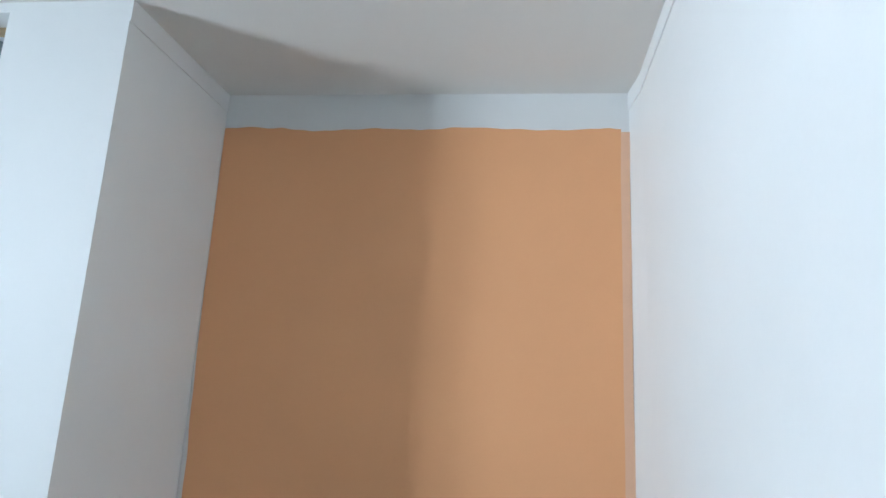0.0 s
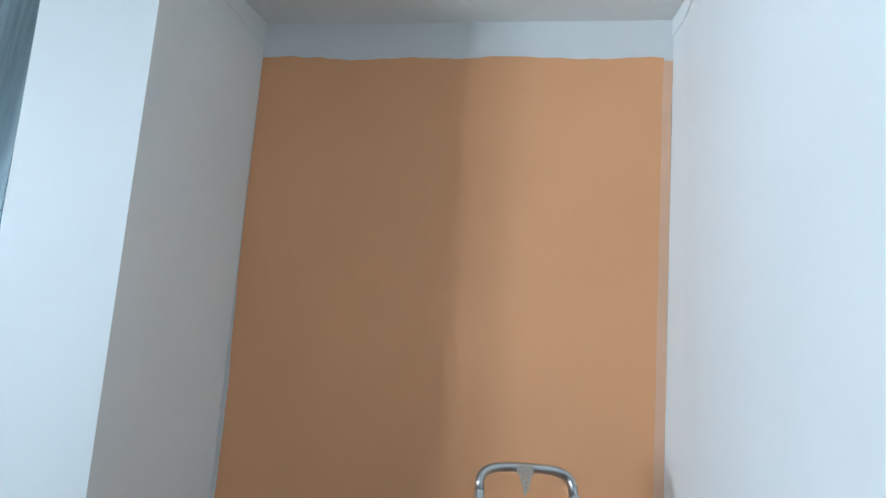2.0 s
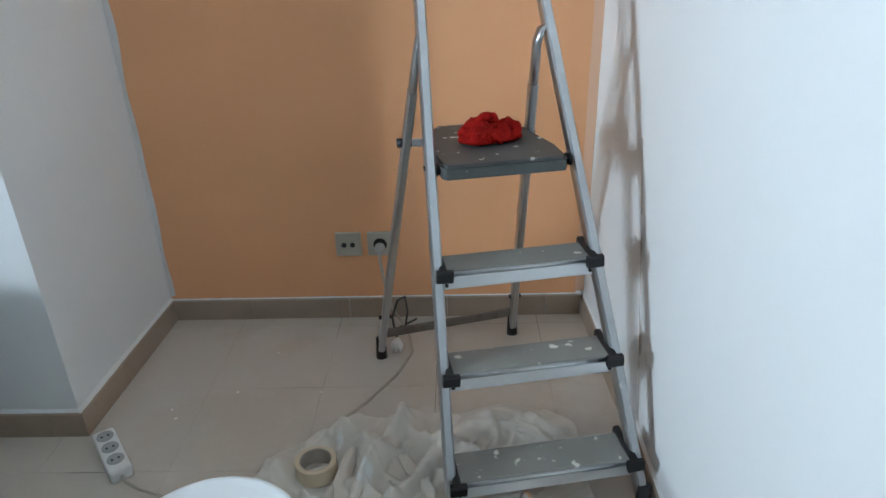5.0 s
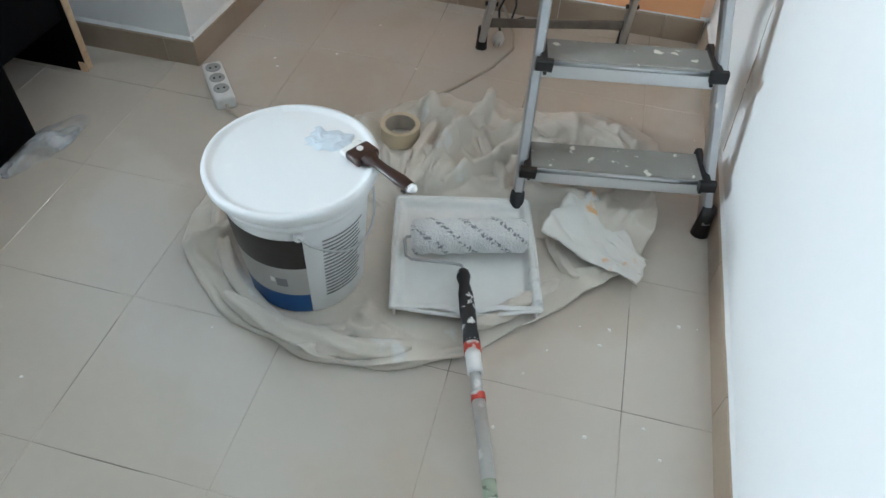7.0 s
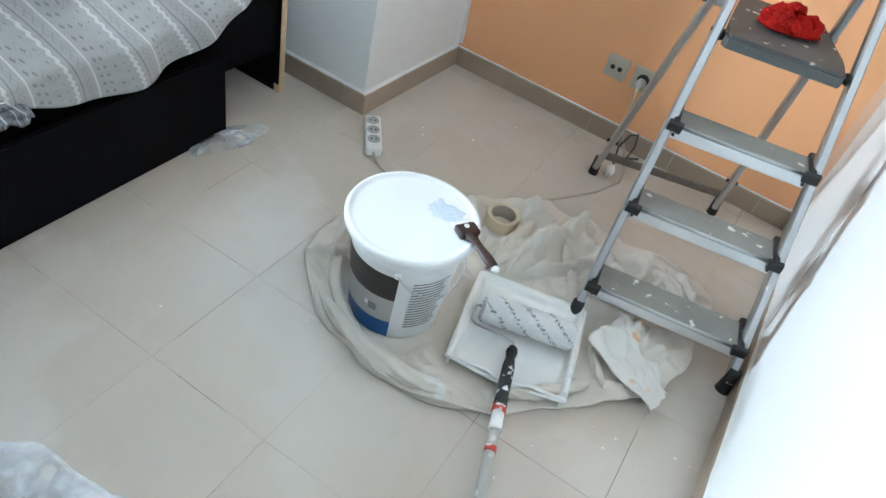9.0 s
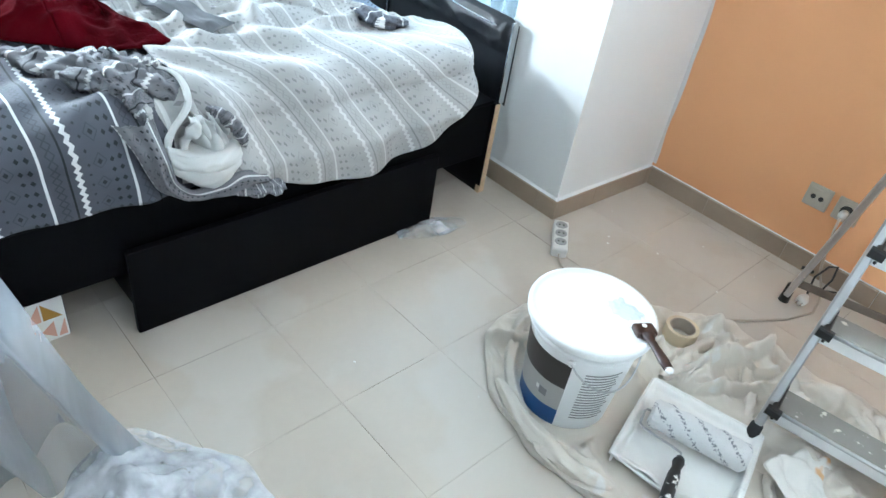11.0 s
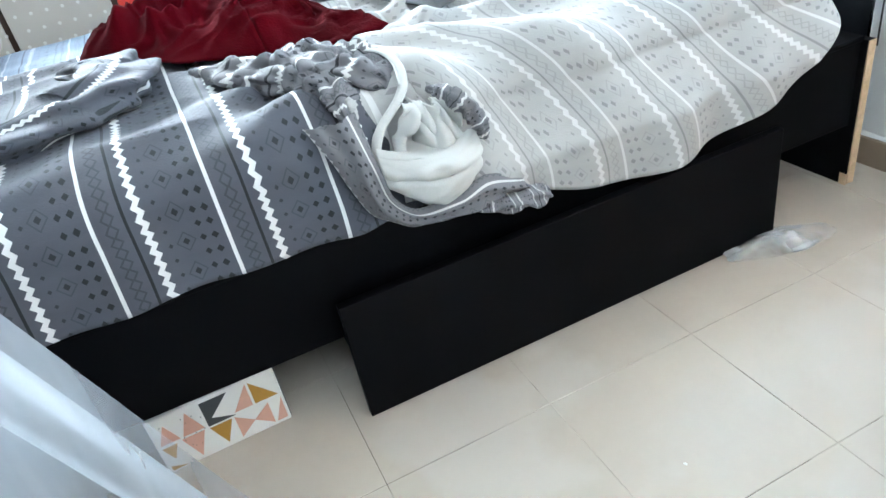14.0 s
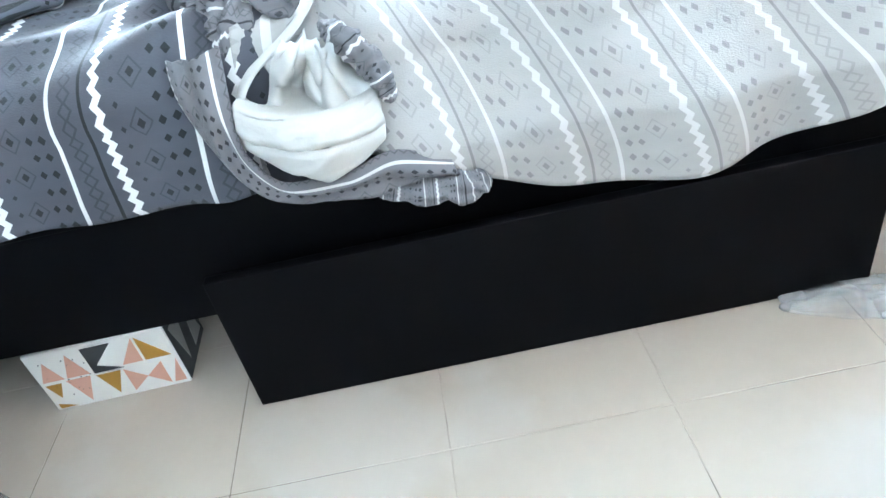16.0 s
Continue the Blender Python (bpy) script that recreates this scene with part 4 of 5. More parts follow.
# dried paint flecks on the tiles
bm = bmesh.new()
rnd = random.Random(5)
for k in range(46):
    if k % 2:
        x, y = rnd.uniform(1.02, 1.36), rnd.uniform(-1.5, -0.35)
    else:
        x, y = rnd.uniform(0.1, 1.2), rnd.uniform(-1.6, -0.1)
    r = rnd.uniform(0.0015, 0.0055)
    vs = [bm.verts.new((x + r * rnd.uniform(0.6, 1.3) * math.cos(a), y + r * rnd.uniform(0.6, 1.3) * math.sin(a), 0.0025)) for a in (0, 1.2, 2.4, 3.6, 4.9)]
    c = bm.verts.new((x, y, 0.0040))
    for i in range(5):
        bm.faces.new((vs[i], vs[(i + 1) % 5], c))
solo("paint_flecks", bm, FLECK, "scattered dried white paint flecks on the floor", "paint flecks", kind="stuff")

# ---- bed ----
bed = thing("bed", (-1.02, -1.65, 0), "black laminate bed frame with an open underbed drawer", "bed")
BB = Vector((-1.02, -1.65, 0))
BX0, BX1, BYH, BYF = -1.80, -0.262, -0.62, -2.66


def bp_(name, bm, mat, parent=None, label="", smooth=False):
    return part(name, shift(bm, -BB), mat, parent or bed, label, smooth)


bp_("side_rail", box(BX1 - 0.022, BX1, BYF, BYH - 0.03, 0.150, 0.345, 0.003), BLACKW)
bp_("side_rail", box(BX0, BX0 + 0.022, BYF, BYH - 0.03, 0.150, 0.345, 0.003), BLACKW)
bp_("foot_board", box(BX0, BX1, BYF - 0.024, BYF, 0.0, 0.345, 0.003), BLACKW)
bp_("slat_base", box(BX0 + 0.022, BX1 - 0.022, BYF, BYH - 0.03, 0.255, 0.275), BLACKW)
bp_("centre_beam", box(-1.05, -1.0, BYF, BYH - 0.03, 0.0, 0.25), BLACKW)
bp_("rail_ledge", box(BX1 - 0.10, BX1 + 0.004, BYF, BYH - 0.028, 0.345, 0.357, 0.003), BLACKW)
hp = bp_("head_panel", box(BX0 - 0.03, -0.246, -0.655, -0.630, 0.0, 0.350, 0.002), BLACKW, label="black head panel")
bp_("raw_edge", box(-0.2458, -0.2430, -0.653, -0.632, 0.004, 0.349), RAWEDGE, hp, "raw chipboard edge of the panel")
bp_("raw_edge", box(-0.262, -0.2440, -0.6575, -0.6553, 0.002, 0.030), RAWEDGE, hp, "chipped lower corner")
# open drawer
drw = bp_("drawer", box(-0.219, -0.200, -1.901, -0.930, 0.003, 0.254, 0.002), BLACKW, label="black drawer pulled partly out")
bp_("drawer_side", box(-0.80, -0.219, -1.877, -1.861, 0.018, 0.200), BLACKW, drw)
bp_("drawer_side", box(-0.80, -0.219, -0.970, -0.954, 0.018, 0.200), BLACKW, drw)
bp_("drawer_bottom", box(-0.80, -0.219, -1.861, -0.970, 0.022, 0.030), BLACKW, drw)
for y in (-1.78, -1.04):
    bp_("castor", tube([(-0.30, y - 0.008, 0.010), (-0.30, y + 0.008, 0.010)], 0.010, 14), BLACKP, drw)

# leatherette headboard in padded segments with metal trims
hb = thing("headboard", (-1.05, -0.60, 0.0), "black padded leatherette headboard with metal trim strips", "headboard")
HB = Vector((-1.05, -0.60, 0))


part("back_board", shift(box(-1.45, -0.415, -0.600, -0.515, 0.0, 0.36, 0.003), -HB), BLACKW, hb)


def pad(x0, x1):
    def fn(u, v):
        x = x0 + (x1 - x0) * u
        e = smooth_step(0, 0.05, min(u, 1 - u))
        h = 0.596 + 0.045 * min(max(-0.28 - x, 0), 0.9)
        k = h - 0.31
        prof = [(-0.540, 0.30), (-0.570, 0.31), (-0.572, 0.31 + 0.40 * k), (-0.570, 0.31 + 0.60 * k), (-0.578, 0.31 + 0.70 * k), (-0.580, 0.31 + 0.84 * k), (-0.571, h - 0.014), (-0.556, h), (-0.542, h - 0.010), (-0.538, 0.30)]
        f = v * (len(prof) - 1)
        i = min(int(f), len(prof) - 2)
        t = f - i
        y, z = (prof[i][k] * (1 - t) + prof[i + 1][k] * t for k in (0, 1))
        w = 0.010 * nz(x * 9, z * 16, 2) + 0.006 * abs(nz(x * 22, z * 30, 6)) + 0.008 * math.sin(x * 24 + 5 * nz(x * 3, z * 5)) * smooth_step(0.4, 0.6, v) * 0.6
        return Vector((x, y - w * e * smooth_step(0.25, 0.45, v) + 0.006 * (1 - e), z - 0.008 * (1 - e) * smooth_step(0.3, 0.6, v))) - HB
    ob = sheet("padded_panel", fn, 90, 60, LEATHER, hb)
    ob["label"] = "wrinkled black padded panel"
    zx = [fn(k / 60, 0.60) + HB + Vector((0, -0.002, 0)) for k in range(6, 55)]
    part("piping", tube([Vector(q) - HB for q in zx], 0.0022, 6), CHROME, ob, "bright seam piping", True)


for x0, x1 in ((-0.945, -0.308), (-1.44, -0.960)):
    pad(x0, x1)
for x, top in ((-0.952, 0.625), (-1.446, 0.65), (-0.304, 0.595)):
    part("trim_strip", shift(box(x - 0.004, x + 0.004, -0.576, -0.550, 0.312, top, 0.002), -HB), CHROME, hb)

# mattress
mt = thing("mattress", (-1.03, -1.65, 0.358), "thick mattress hidden under rumpled bed covers", "mattress")
part("mattress_body", shift(box(BX0 + 0.03, -0.325, BYF + 0.02, -0.70, 0.362, 0.470, 0.045, 4), (1.03, 1.65, -0.358)), BLUESHEET, mt, smooth=True)


def sheet_top(u, v):
    y = -2.70 + u * 1.96
    s = v
    x = -1.82 + s * 1.44
    z = 0.512 + 0.012 * abs(nz(x * 4, y * 4, 2)) + 0.006 * nz(x * 12, y * 12, 5)
    z -= 0.05 * smooth_step(-1.74, -1.82, x) + 0.035 * smooth_step(-1.18, -1.10, x) * smooth_step(-0.72, -0.78, y)
    return Vector((x, y, z))


bs = thing("bed_sheet", (0, 0, 0), "pale blue and white patterned sheet stretched over the mattress", "sheet")
sheet("sheet_cloth", sheet_top, 120, 80, SHEETBLUE, bs, lambda u, v: (u * 2.02, v * 1.5), 0.004)

# covers: dark patterned part by the foot, pale reverse turned over by the head
cov = thing("duvet_cover", (0, 0, 0), "rumpled grey patterned duvet cover hanging over the bed side", "duvet")


def hang(y, s, hem, lift=0.0, bulge=0.0):
    """Profile across the bed: s metres from the inner end at x=-1.25 to the hem."""
    flat_l = 0.86
    rad = 0.075
    if s < flat_l:
        return Vector((-1.25 + s, y, 0.530 + lift)), Vector((0, 0, 1))
    a = (s - flat_l) / rad
    if a < math.pi / 2:
        return Vector((-0.39 + (rad + 0.03) * math.sin(a), y, 0.530 + lift - rad * (1 - math.cos(a)))), Vector((math.sin(a), 0, math.cos(a)))
    d = s - flat_l - rad * math.pi / 2
    return Vector((-0.285 + bulge * min(d / 0.1, 1), y, 0.455 + lift - d)), Vector((1, 0, 0.1))


def dark_fn(u, v):
    y = -2.78 + u * 1.22
    hem = 0.352 + 0.010 * nz(y * 6, 0, 3)
    total = 0.86 + 0.075 * math.pi / 2 + (0.455 - hem)
    s = v * total
    p, n = hang(y, s, hem, 0.004, 0.030)
    k = smooth_step(0.30, 0.75, v)
    w = 0.016 * nz(p.x * 3.5 + y, y * 2.2 - p.x, 4) + 0.014 * (1 - min(abs(nz(p.x * 4 + 2, y * 3 + p.x * 3, 8)) * 4, 1)) + 0.006 * math.sin(y * 34 + 3 * nz(y * 2, p.x * 3)) * smooth_step(0.75, 1.0, v)
    ang, far = math.atan2(y + 1.70, p.x + 0.48 - 0.8 * (0.53 - p.z)), math.hypot(y + 1.70, p.x + 0.48 - 0.8 * (0.53 - p.z))
    w += 0.010 * math.sin(ang * 11 + 2 * nz(p.x * 4, y * 4, 6)) * smooth_step(0.06, 0.16, far) * smooth_step(0.62, 0.25, far)
    return p + n * (w + 0.006 - 0.045 * smooth_step(-1.68, -1.60, y))


sheet("dark_side", dark_fn, 170, 130, DUVET, cov, lambda u, v: (u * 1.22 + 0.063, v * 1.08), 0.004)["label"] = "dark grey patterned side"


def pale_hem(y):
    d = y + 1.25
    return 0.252 + (0.64 if d > 0 else 0.85) * d * d


def pale_inner(y):
    return 0.12 + 0.30 * smooth_step(-1.32, -1.02, y) + 0.24 * smooth_step(-1.02, -0.80, y)


def pale_print(u, v):
    """The print runs across the bed, slanting where the cloth hangs."""
    inner = pale_inner(-1.66 + u * 0.97)
    s = inner + v * (1.18 - inner)
    return u * 0.97 + 0.34 * (1 - smooth_step(0.70, 1.22, s)) + 0.05 * math.sin(s * 5 + u * 3) - 0.10 * (1 - u) * (1 - s), s


def pale_fn(u, v):
    y = -1.66 + u * 0.97
    hem = pale_hem(min(y, -0.70)) + 0.004 * nz(y * 9, 2)
    total = 0.86 + 0.075 * math.pi / 2 + (0.455 - hem)
    inner = pale_inner(y)
    s = inner + v * (total - inner)
    v = s / total
    p, n = hang(y, s, hem, 0.018, 0.075)
    ang = math.atan2(y + 1.80, p.x + 0.72)
    far = math.hypot(y + 1.80, p.x + 0.72)
    w = 0.015 * math.sin(ang * 17 + 2 * nz(p.x * 3, y * 3, 2)) * smooth_step(0.10, 0.40, far) * smooth_step(1.2, 0.5, far)
    w += 0.022 * nz(p.x * 3.0, y * 3.0, 11) + 0.034 * (1 - min(abs(nz(p.x * 5 + 0.6 * nz(p.x * 4, y * 4, 3), y * 6, 5)) * 4, 1)) * smooth_step(-0.42, -0.75, p.x)
    w += 0.012 * math.sin(y * 30 + 2 * nz(y * 3, 1)) * smooth_step(0.80, 1.0, v) + 0.009 * nz(p.x * 7 + y * 3, y * 9 - p.z * 5, 6)
    end = smooth_step(-0.80, -0.69, y)
    q = p + n * (w + 0.006)
    q.z -= 0.045 * end * end * smooth_step(0.9, 0.6, v)
    q.x -= 0.05 * end * end * smooth_step(0.6, 0.9, v)
    q.y -= 0.012 * end
    return q


sheet("pale_side", pale_fn, 170, 140, REVERSE, cov, pale_print, 0.005)["label"] = "pale grey reverse side turned over"


def ridge(name, pts, r, mat, seed, squash=0.7, nu=90, nv=26, uvs=(0.6, 0.25), pucker=0.0, parent=None, lengthwise=False, lump=1.0):
    """A gathered, lumpy fold of cloth along a line of points."""
    P = [Vector(p) for p in pts]

    def fn(u, v):
        f = u * (len(P) - 1)
        i = min(int(f), len(P) - 2)
        t = f - i
        a, b, c, d = P[max(i - 1, 0)], P[i], P[i + 1], P[min(i + 2, len(P) - 1)]
        q = 0.5 * ((2 * b) + (c - a) * t + (2 * a - 5 * b + 4 * c - d) * t * t + (3 * b - a - 3 * c + d) * t ** 3)
        dr = ((c - b) + (c - a) * 0.3).normalized()
        s = dr.cross(Vector((0, 0, 1))).normalized()
        w = s.cross(dr)
        ang = v * 2 * math.pi
        rr = r * (math.sin(math.pi * min(max(u, 0.02), 0.98)) ** 0.4) * (1 + 0.42 * lump * nz(u * 7, math.cos(ang) * 1.4, math.sin(ang) * 1.4 + seed) + 0.26 * math.sin(ang * 5 + u * 16 + 3 * nz(u * 5, seed)) * 0.6 + pucker * math.sin(u * 62 + 5 * nz(u * 6, math.cos(ang), seed)))
        return q + s * math.cos(ang) * rr + w * math.sin(ang) * rr * squash
    return sheet(name, fn, nu, nv, mat, parent or cov, (lambda u, v: (0.09 + v * 0.36, u * 0.95)) if lengthwise else (lambda u, v: (0.045 + u * uvs[0] * 1.2, v * uvs[1] * 1.3)))


ridge("gathered_fold", [(-0.74, -1.97, 0.540), (-0.62, -1.91, 0.552), (-0.50, -1.83, 0.565), (-0.41, -1.74, 0.558), (-0.35, -1.67, 0.538)], 0.048, GATHER, 2.0, 0.75, 200, 44, (0.34, 0.25), 0.16)["label"] = "gathered dark fold"
ridge("gathered_fold", [(-0.61, -1.86, 0.555), (-0.53, -1.78, 0.570), (-0.45, -1.71, 0.566), (-0.36, -1.65, 0.540)], 0.036, GATHER, 6.0, 0.8, 160, 40, (0.5, 0.22), 0.16, lengthwise=True)["label"] = "gathered dark fold"
ridge("gathered_fold", [(-0.58, -1.92, 0.555), (-0.47, -1.85, 0.568), (-0.38, -1.78, 0.555), (-0.30, -1.78, 0.518)], 0.030, GATHER, 9.0, 0.7, 160, 36, (0.30, 0.22), 0.13)["label"] = "gathered dark fold"
ridge("turned_flap", [(-1.02, -2.22, 0.555), (-0.86, -2.12, 0.575), (-0.70, -2.11, 0.585), (-0.60, -2.18, 0.580), (-0.53, -2.34, 0.565), (-0.47, -2.58, 0.55)], 0.078, DUVET, 11.0, 0.45, 170, 50, pucker=0.07, lengthwise=True)["label"] = "dark flap folded back on itself"


# a dark band of the cover slung round the pocket: its outer and its inner edge
BAND_OUT = [(-0.300, -1.858, 0.530), (-0.232, -1.838, 0.484), (-0.222, -1.802, 0.388), (-0.214, -1.743, 0.347), (-0.208, -1.672, 0.334), (-0.208, -1.600, 0.328), (-0.214, -1.520, 0.322)]
BAND_IN = [(-0.262, -1.778, 0.545), (-0.205, -1.776, 0.475), (-0.192, -1.768, 0.420), (-0.186, -1.735, 0.388), (-0.186, -1.663, 0.386), (-0.200, -1.600, 0.395), (-0.214, -1.535, 0.365)]


def along_points(points, u):
    f = u * (len(points) - 1)
    i = min(int(f), len(points) - 2)
    t = f - i
    a, b, c, d = [Vector(points[min(max(k, 0), len(points) - 1)]) for k in (i - 1, i, i + 1, i + 2)]
    return 0.5 * ((2 * b) + (c - a) * t + (2 * a - 5 * b + 4 * c - d) * t * t + (3 * b - a - 3 * c + d) * t ** 3)


def pouch(u, v):
    p = along_points(BAND_OUT, u).lerp(along_points(BAND_IN, u), v)
    p.x += 0.022 * math.sin(math.pi * v) + 0.006 * math.sin(v * 13 + 6 * u + 2 * nz(u * 5, v * 2, 7)) * math.sin(math.pi * v) + 0.010 * nz(u * 6, v * 3, 3)
    p.z += 0.006 * nz(u * 11, v * 2, 5) * (1 - v)
    return p


sheet("slung_fold", pouch, 120, 34, GATHER, cov, lambda u, v: (0.02 + v * 0.13, u * 0.58), 0.004)["label"] = "dark fold slung like a pocket"


# white pocket: (x, z, half width) from the bed's top edge down into the hollow, over the lip and down to the bottom
POCKET = [(-0.262, 0.525, 0.034), (-0.236, 0.518, 0.044), (-0.232, 0.492, 0.056), (-0.222, 0.460, 0.070), (-0.182, 0.466, 0.082), (-0.163, 0.448, 0.084), (-0.166, 0.408, 0.080), (-0.196, 0.376, 0.056)]


def lining(u, v):
    f = v * (len(POCKET) - 1)
    i = min(int(f), len(POCKET) - 2)
    t = f - i
    a, b, c, d = [Vector(POCKET[min(max(k, 0), len(POCKET) - 1)]) for k in (i - 1, i, i + 1, i + 2)]
    x, z, half = 0.5 * ((2 * b) + (c - a) * t + (2 * a - 5 * b + 4 * c - d) * t * t + (3 * b - a - 3 * c + d) * t ** 3)
    s = 2 * u - 1
    inner = smooth_step(0.56, 0.40, v)
    x += -0.040 * s * s * smooth_step(0.2, 0.6, v) + inner * (-0.016 * (1 - min(abs(nz(s * 2.6, v * 3.0, 12)) * 5, 1)) + 0.022 * math.sin(s * 6 + 3 * nz(s * 1.5, v * 4, 2)) + 0.014 * nz(s * 3, v * 7, 5))
    x += (-0.008 * math.exp(-((v - 0.76 - 0.03 * s * s) / 0.018) ** 2) + 0.006 * (1 - min(abs(nz(s * 1.2 + 3, v * 6 + 0.6 * s, 4)) * 4, 1)) + 0.003 * nz(s * 3, v * 9, 9)) * smooth_step(0.50, 0.60, v)
    return Vector((x, -1.690 + 0.022 * inner + half * s, z - 0.010 * s + 0.012 * s * s * (1 - inner) * smooth_step(0.95, 0.75, v) + 0.030 * s * s * smooth_step(0.75, 1.0, v)))


def lining_back(u, v):
    y = -1.775 + u * 0.20
    p, n = hang(y, 0.78 + v * 0.29, 0.40, 0.014, 0.050)
    return p + n * (0.008 * math.sin(y * 60 + v * 3 + 2 * nz(y * 9, v * 2)) + 0.006)


sheet("inner_lining", lining_back, 50, 40, REVERSE, cov, lambda u, v: (0.03 + u * 0.09, v * 0.3), 0.003)["label"] = "pale inner side of the fold"


sheet("white_lining", lining, 60, 90, LINING, cov, None, 0.004)["label"] = "white lining showing in the fold"
ridge("lining_edge", [(-0.52, -1.77, 0.585), (-0.40, -1.67, 0.580), (-0.30, -1.680, 0.548), (-0.246, -1.748, 0.510), (-0.218, -1.775, 0.470), (-0.205, -1.780, 0.430)], 0.009, LINING, 3.0, 0.30, 120, 16)["label"] = "folded white edge"
ridge("lining_edge", [(-0.262, -1.655, 0.545), (-0.225, -1.625, 0.530), (-0.212, -1.60, 0.490), (-0.205, -1.59, 0.455)], 0.017, GATHER, 7.0, 0.8, 90, 20, (0.3, 0.1), 0.12)["label"] = "crumpled dark edge"
ridge("loose_corner", [(-0.205, -1.640, 0.350), (-0.195, -1.58, 0.335), (-0.195, -1.525, 0.330), (-0.205, -1.49, 0.325)], 0.030, GATHER, 5.0, 0.5)["label"] = "dark hanging corner"
ridge("rumpled_ridge", [(-1.10, -1.40, 0.552), (-1.06, -1.25, 0.562), (-0.94, -1.11, 0.566), (-0.80, -1.01, 0.560), (-0.66, -0.95, 0.556), (-0.60, -0.85, 0.548)], 0.050, REVERSE, 14.0, 0.62, 170, 40, (0.7, 0.25), 0.10)["label"] = "pale rumpled ridge"
ridge("rumpled_ridge", [(-1.32, -1.30, 0.548), (-1.22, -1.18, 0.560), (-1.12, -1.05, 0.556), (-1.02, -0.92, 0.548), (-0.96, -0.80, 0.540)], 0.045, SHEETBLUE, 17.0, 0.6, 150, 36, (0.6, 0.25), 0.08)["label"] = "bluish rumpled ridge"
ridge("rumpled_ridge", [(-0.98, -1.32, 0.556), (-0.86, -1.18, 0.564), (-0.74, -1.10, 0.560), (-0.62, -1.05, 0.556)], 0.030, REVERSE, 23.0, 0.6, 120, 30, (0.5, 0.2), 0.10)["label"] = "pale rumpled ridge"
ridge("dark_corner", [(-0.74, -0.98, 0.556), (-0.63, -0.94, 0.566), (-0.54, -0.93, 0.562), (-0.52, -0.84, 0.556)], 0.034, DUVET, 27.0, 0.6, 90, 30, (0.4, 0.2), 0.05)["label"] = "dark corner of the cover turned up"

crumple("rag_cloth", (0, 0, 0), 0.070, 0.048, 0.034, RAG, rag, 4.0, 90, 40, 3.2, None, 0.3, 2.4)
for k, line in enumerate((((-0.060, -0.010, 0.010), (-0.040, 0.022, 0.030), (-0.005, 0.030, 0.038), (0.020, 0.012, 0.030), (0.012, -0.012, 0.016)), ((-0.050, -0.022, 0.012), (-0.020, -0.030, 0.020), (0.012, -0.032, 0.016), (0.035, -0.038, 0.008)),
                          ((0.020, 0.000, 0.016), (0.040, 0.020, 0.034), (0.060, 0.016, 0.034), (0.066, -0.008, 0.020), (0.052, -0.022, 0.010)), ((-0.030, 0.004, 0.024), (-0.012, 0.012, 0.046), (0.010, 0.018, 0.050), (0.026, 0.020, 0.038)),
                          ((-0.055, 0.008, 0.014), (-0.050, -0.018, 0.024), (-0.032, -0.034, 0.016)))):
    ridge("rag_fold", line, 0.013, RAG, 3.0 * k, 0.8, 60, 18, (0.2, 0.1), 0.10, rag)

# long folds of the drop cloth
FOLDS = (((-0.10, 0.36), (-0.02, 0.27), (0.04, 0.18), (0.07, 0.12)), ((0.02, 0.36), (0.08, 0.24), (0.13, 0.16), (0.15, 0.11)), ((-0.06, 0.30), (-0.07, 0.18), (-0.06, 0.10), (-0.07, 0.03)), ((0.12, 0.34), (0.18, 0.22), (0.21, 0.12)),
         ((-0.03, 0.22), (0.00, 0.16), (0.01, 0.10)), ((0.24, 0.36), (0.34, 0.36), (0.42, 0.30)), ((0.22, 0.20), (0.30, 0.10), (0.38, 0.06)), ((-0.42, 0.04), (-0.44, -0.10), (-0.38, -0.22), (-0.28, -0.32), (-0.16, -0.38)),
         ((-0.32, -0.34), (-0.18, -0.385), (-0.04, -0.39), (0.06, -0.36)), ((-0.22, -0.36), (-0.12, -0.36), (-0.05, -0.34), (0.0, -0.33)), ((0.14, -0.29), (0.22, -0.22), (0.30, -0.12)), ((-0.38, 0.02), (-0.39, -0.10), (-0.34, -0.20)), ((0.26, 0.00), (0.30, -0.06), (0.34, -0.10)))
for k, line in enumerate(FOLDS):
    ridge("cloth_fold", [(x, y, 0.016 + 0.010 * (k % 3)) for x, y in line], 0.013 + 0.004 * (k % 3), DROP, 1.7 * k, 0.95, 110, 20, (0.3, 0.1), 0.0, cloth, lump=0.6)

# red blanket and clothes on the covers
redb = thing("blanket", (-1.06, -1.82, 0.535), "dark red fleece blanket thrown in a heap on the bed", "blanket")
RC = Vector((-1.06, -1.82, 0.535))
OUTLINE = [(-0.57, -1.58), (-0.80, -1.655), (-0.97, -1.665), (-1.15, -1.67), (-1.30, -1.56), (-1.40, -1.58), (-1.47, -1.72), (-1.49, -1.87), (-1.38, -2.06), (-1.22, -2.17), (-1.06, -2.18), (-0.90, -2.06), (-0.77, -1.97), (-0.68, -1.84), (-0.60, -1.70)]


def cover_z(x, y):
    """Height of the bed covers."""
    z, s = 0.530, x + 1.25
    if 0 < s < 0.86:
        if -2.78 < y < -1.56:
            z = max(z, dark_fn((y + 2.78) / 1.22, s / (0.86 + 0.075 * math.pi / 2 + 0.103)).z)
        if -1.66 < y < -0.69:
            inner, full = pale_inner(y), 0.86 + 0.075 * math.pi / 2 + 0.455 - pale_hem(min(y, -0.70))
            if s > inner:
                z = max(z, pale_fn((y + 1.66) / 0.97, (s - inner) / (full - inner)).z)
    return z


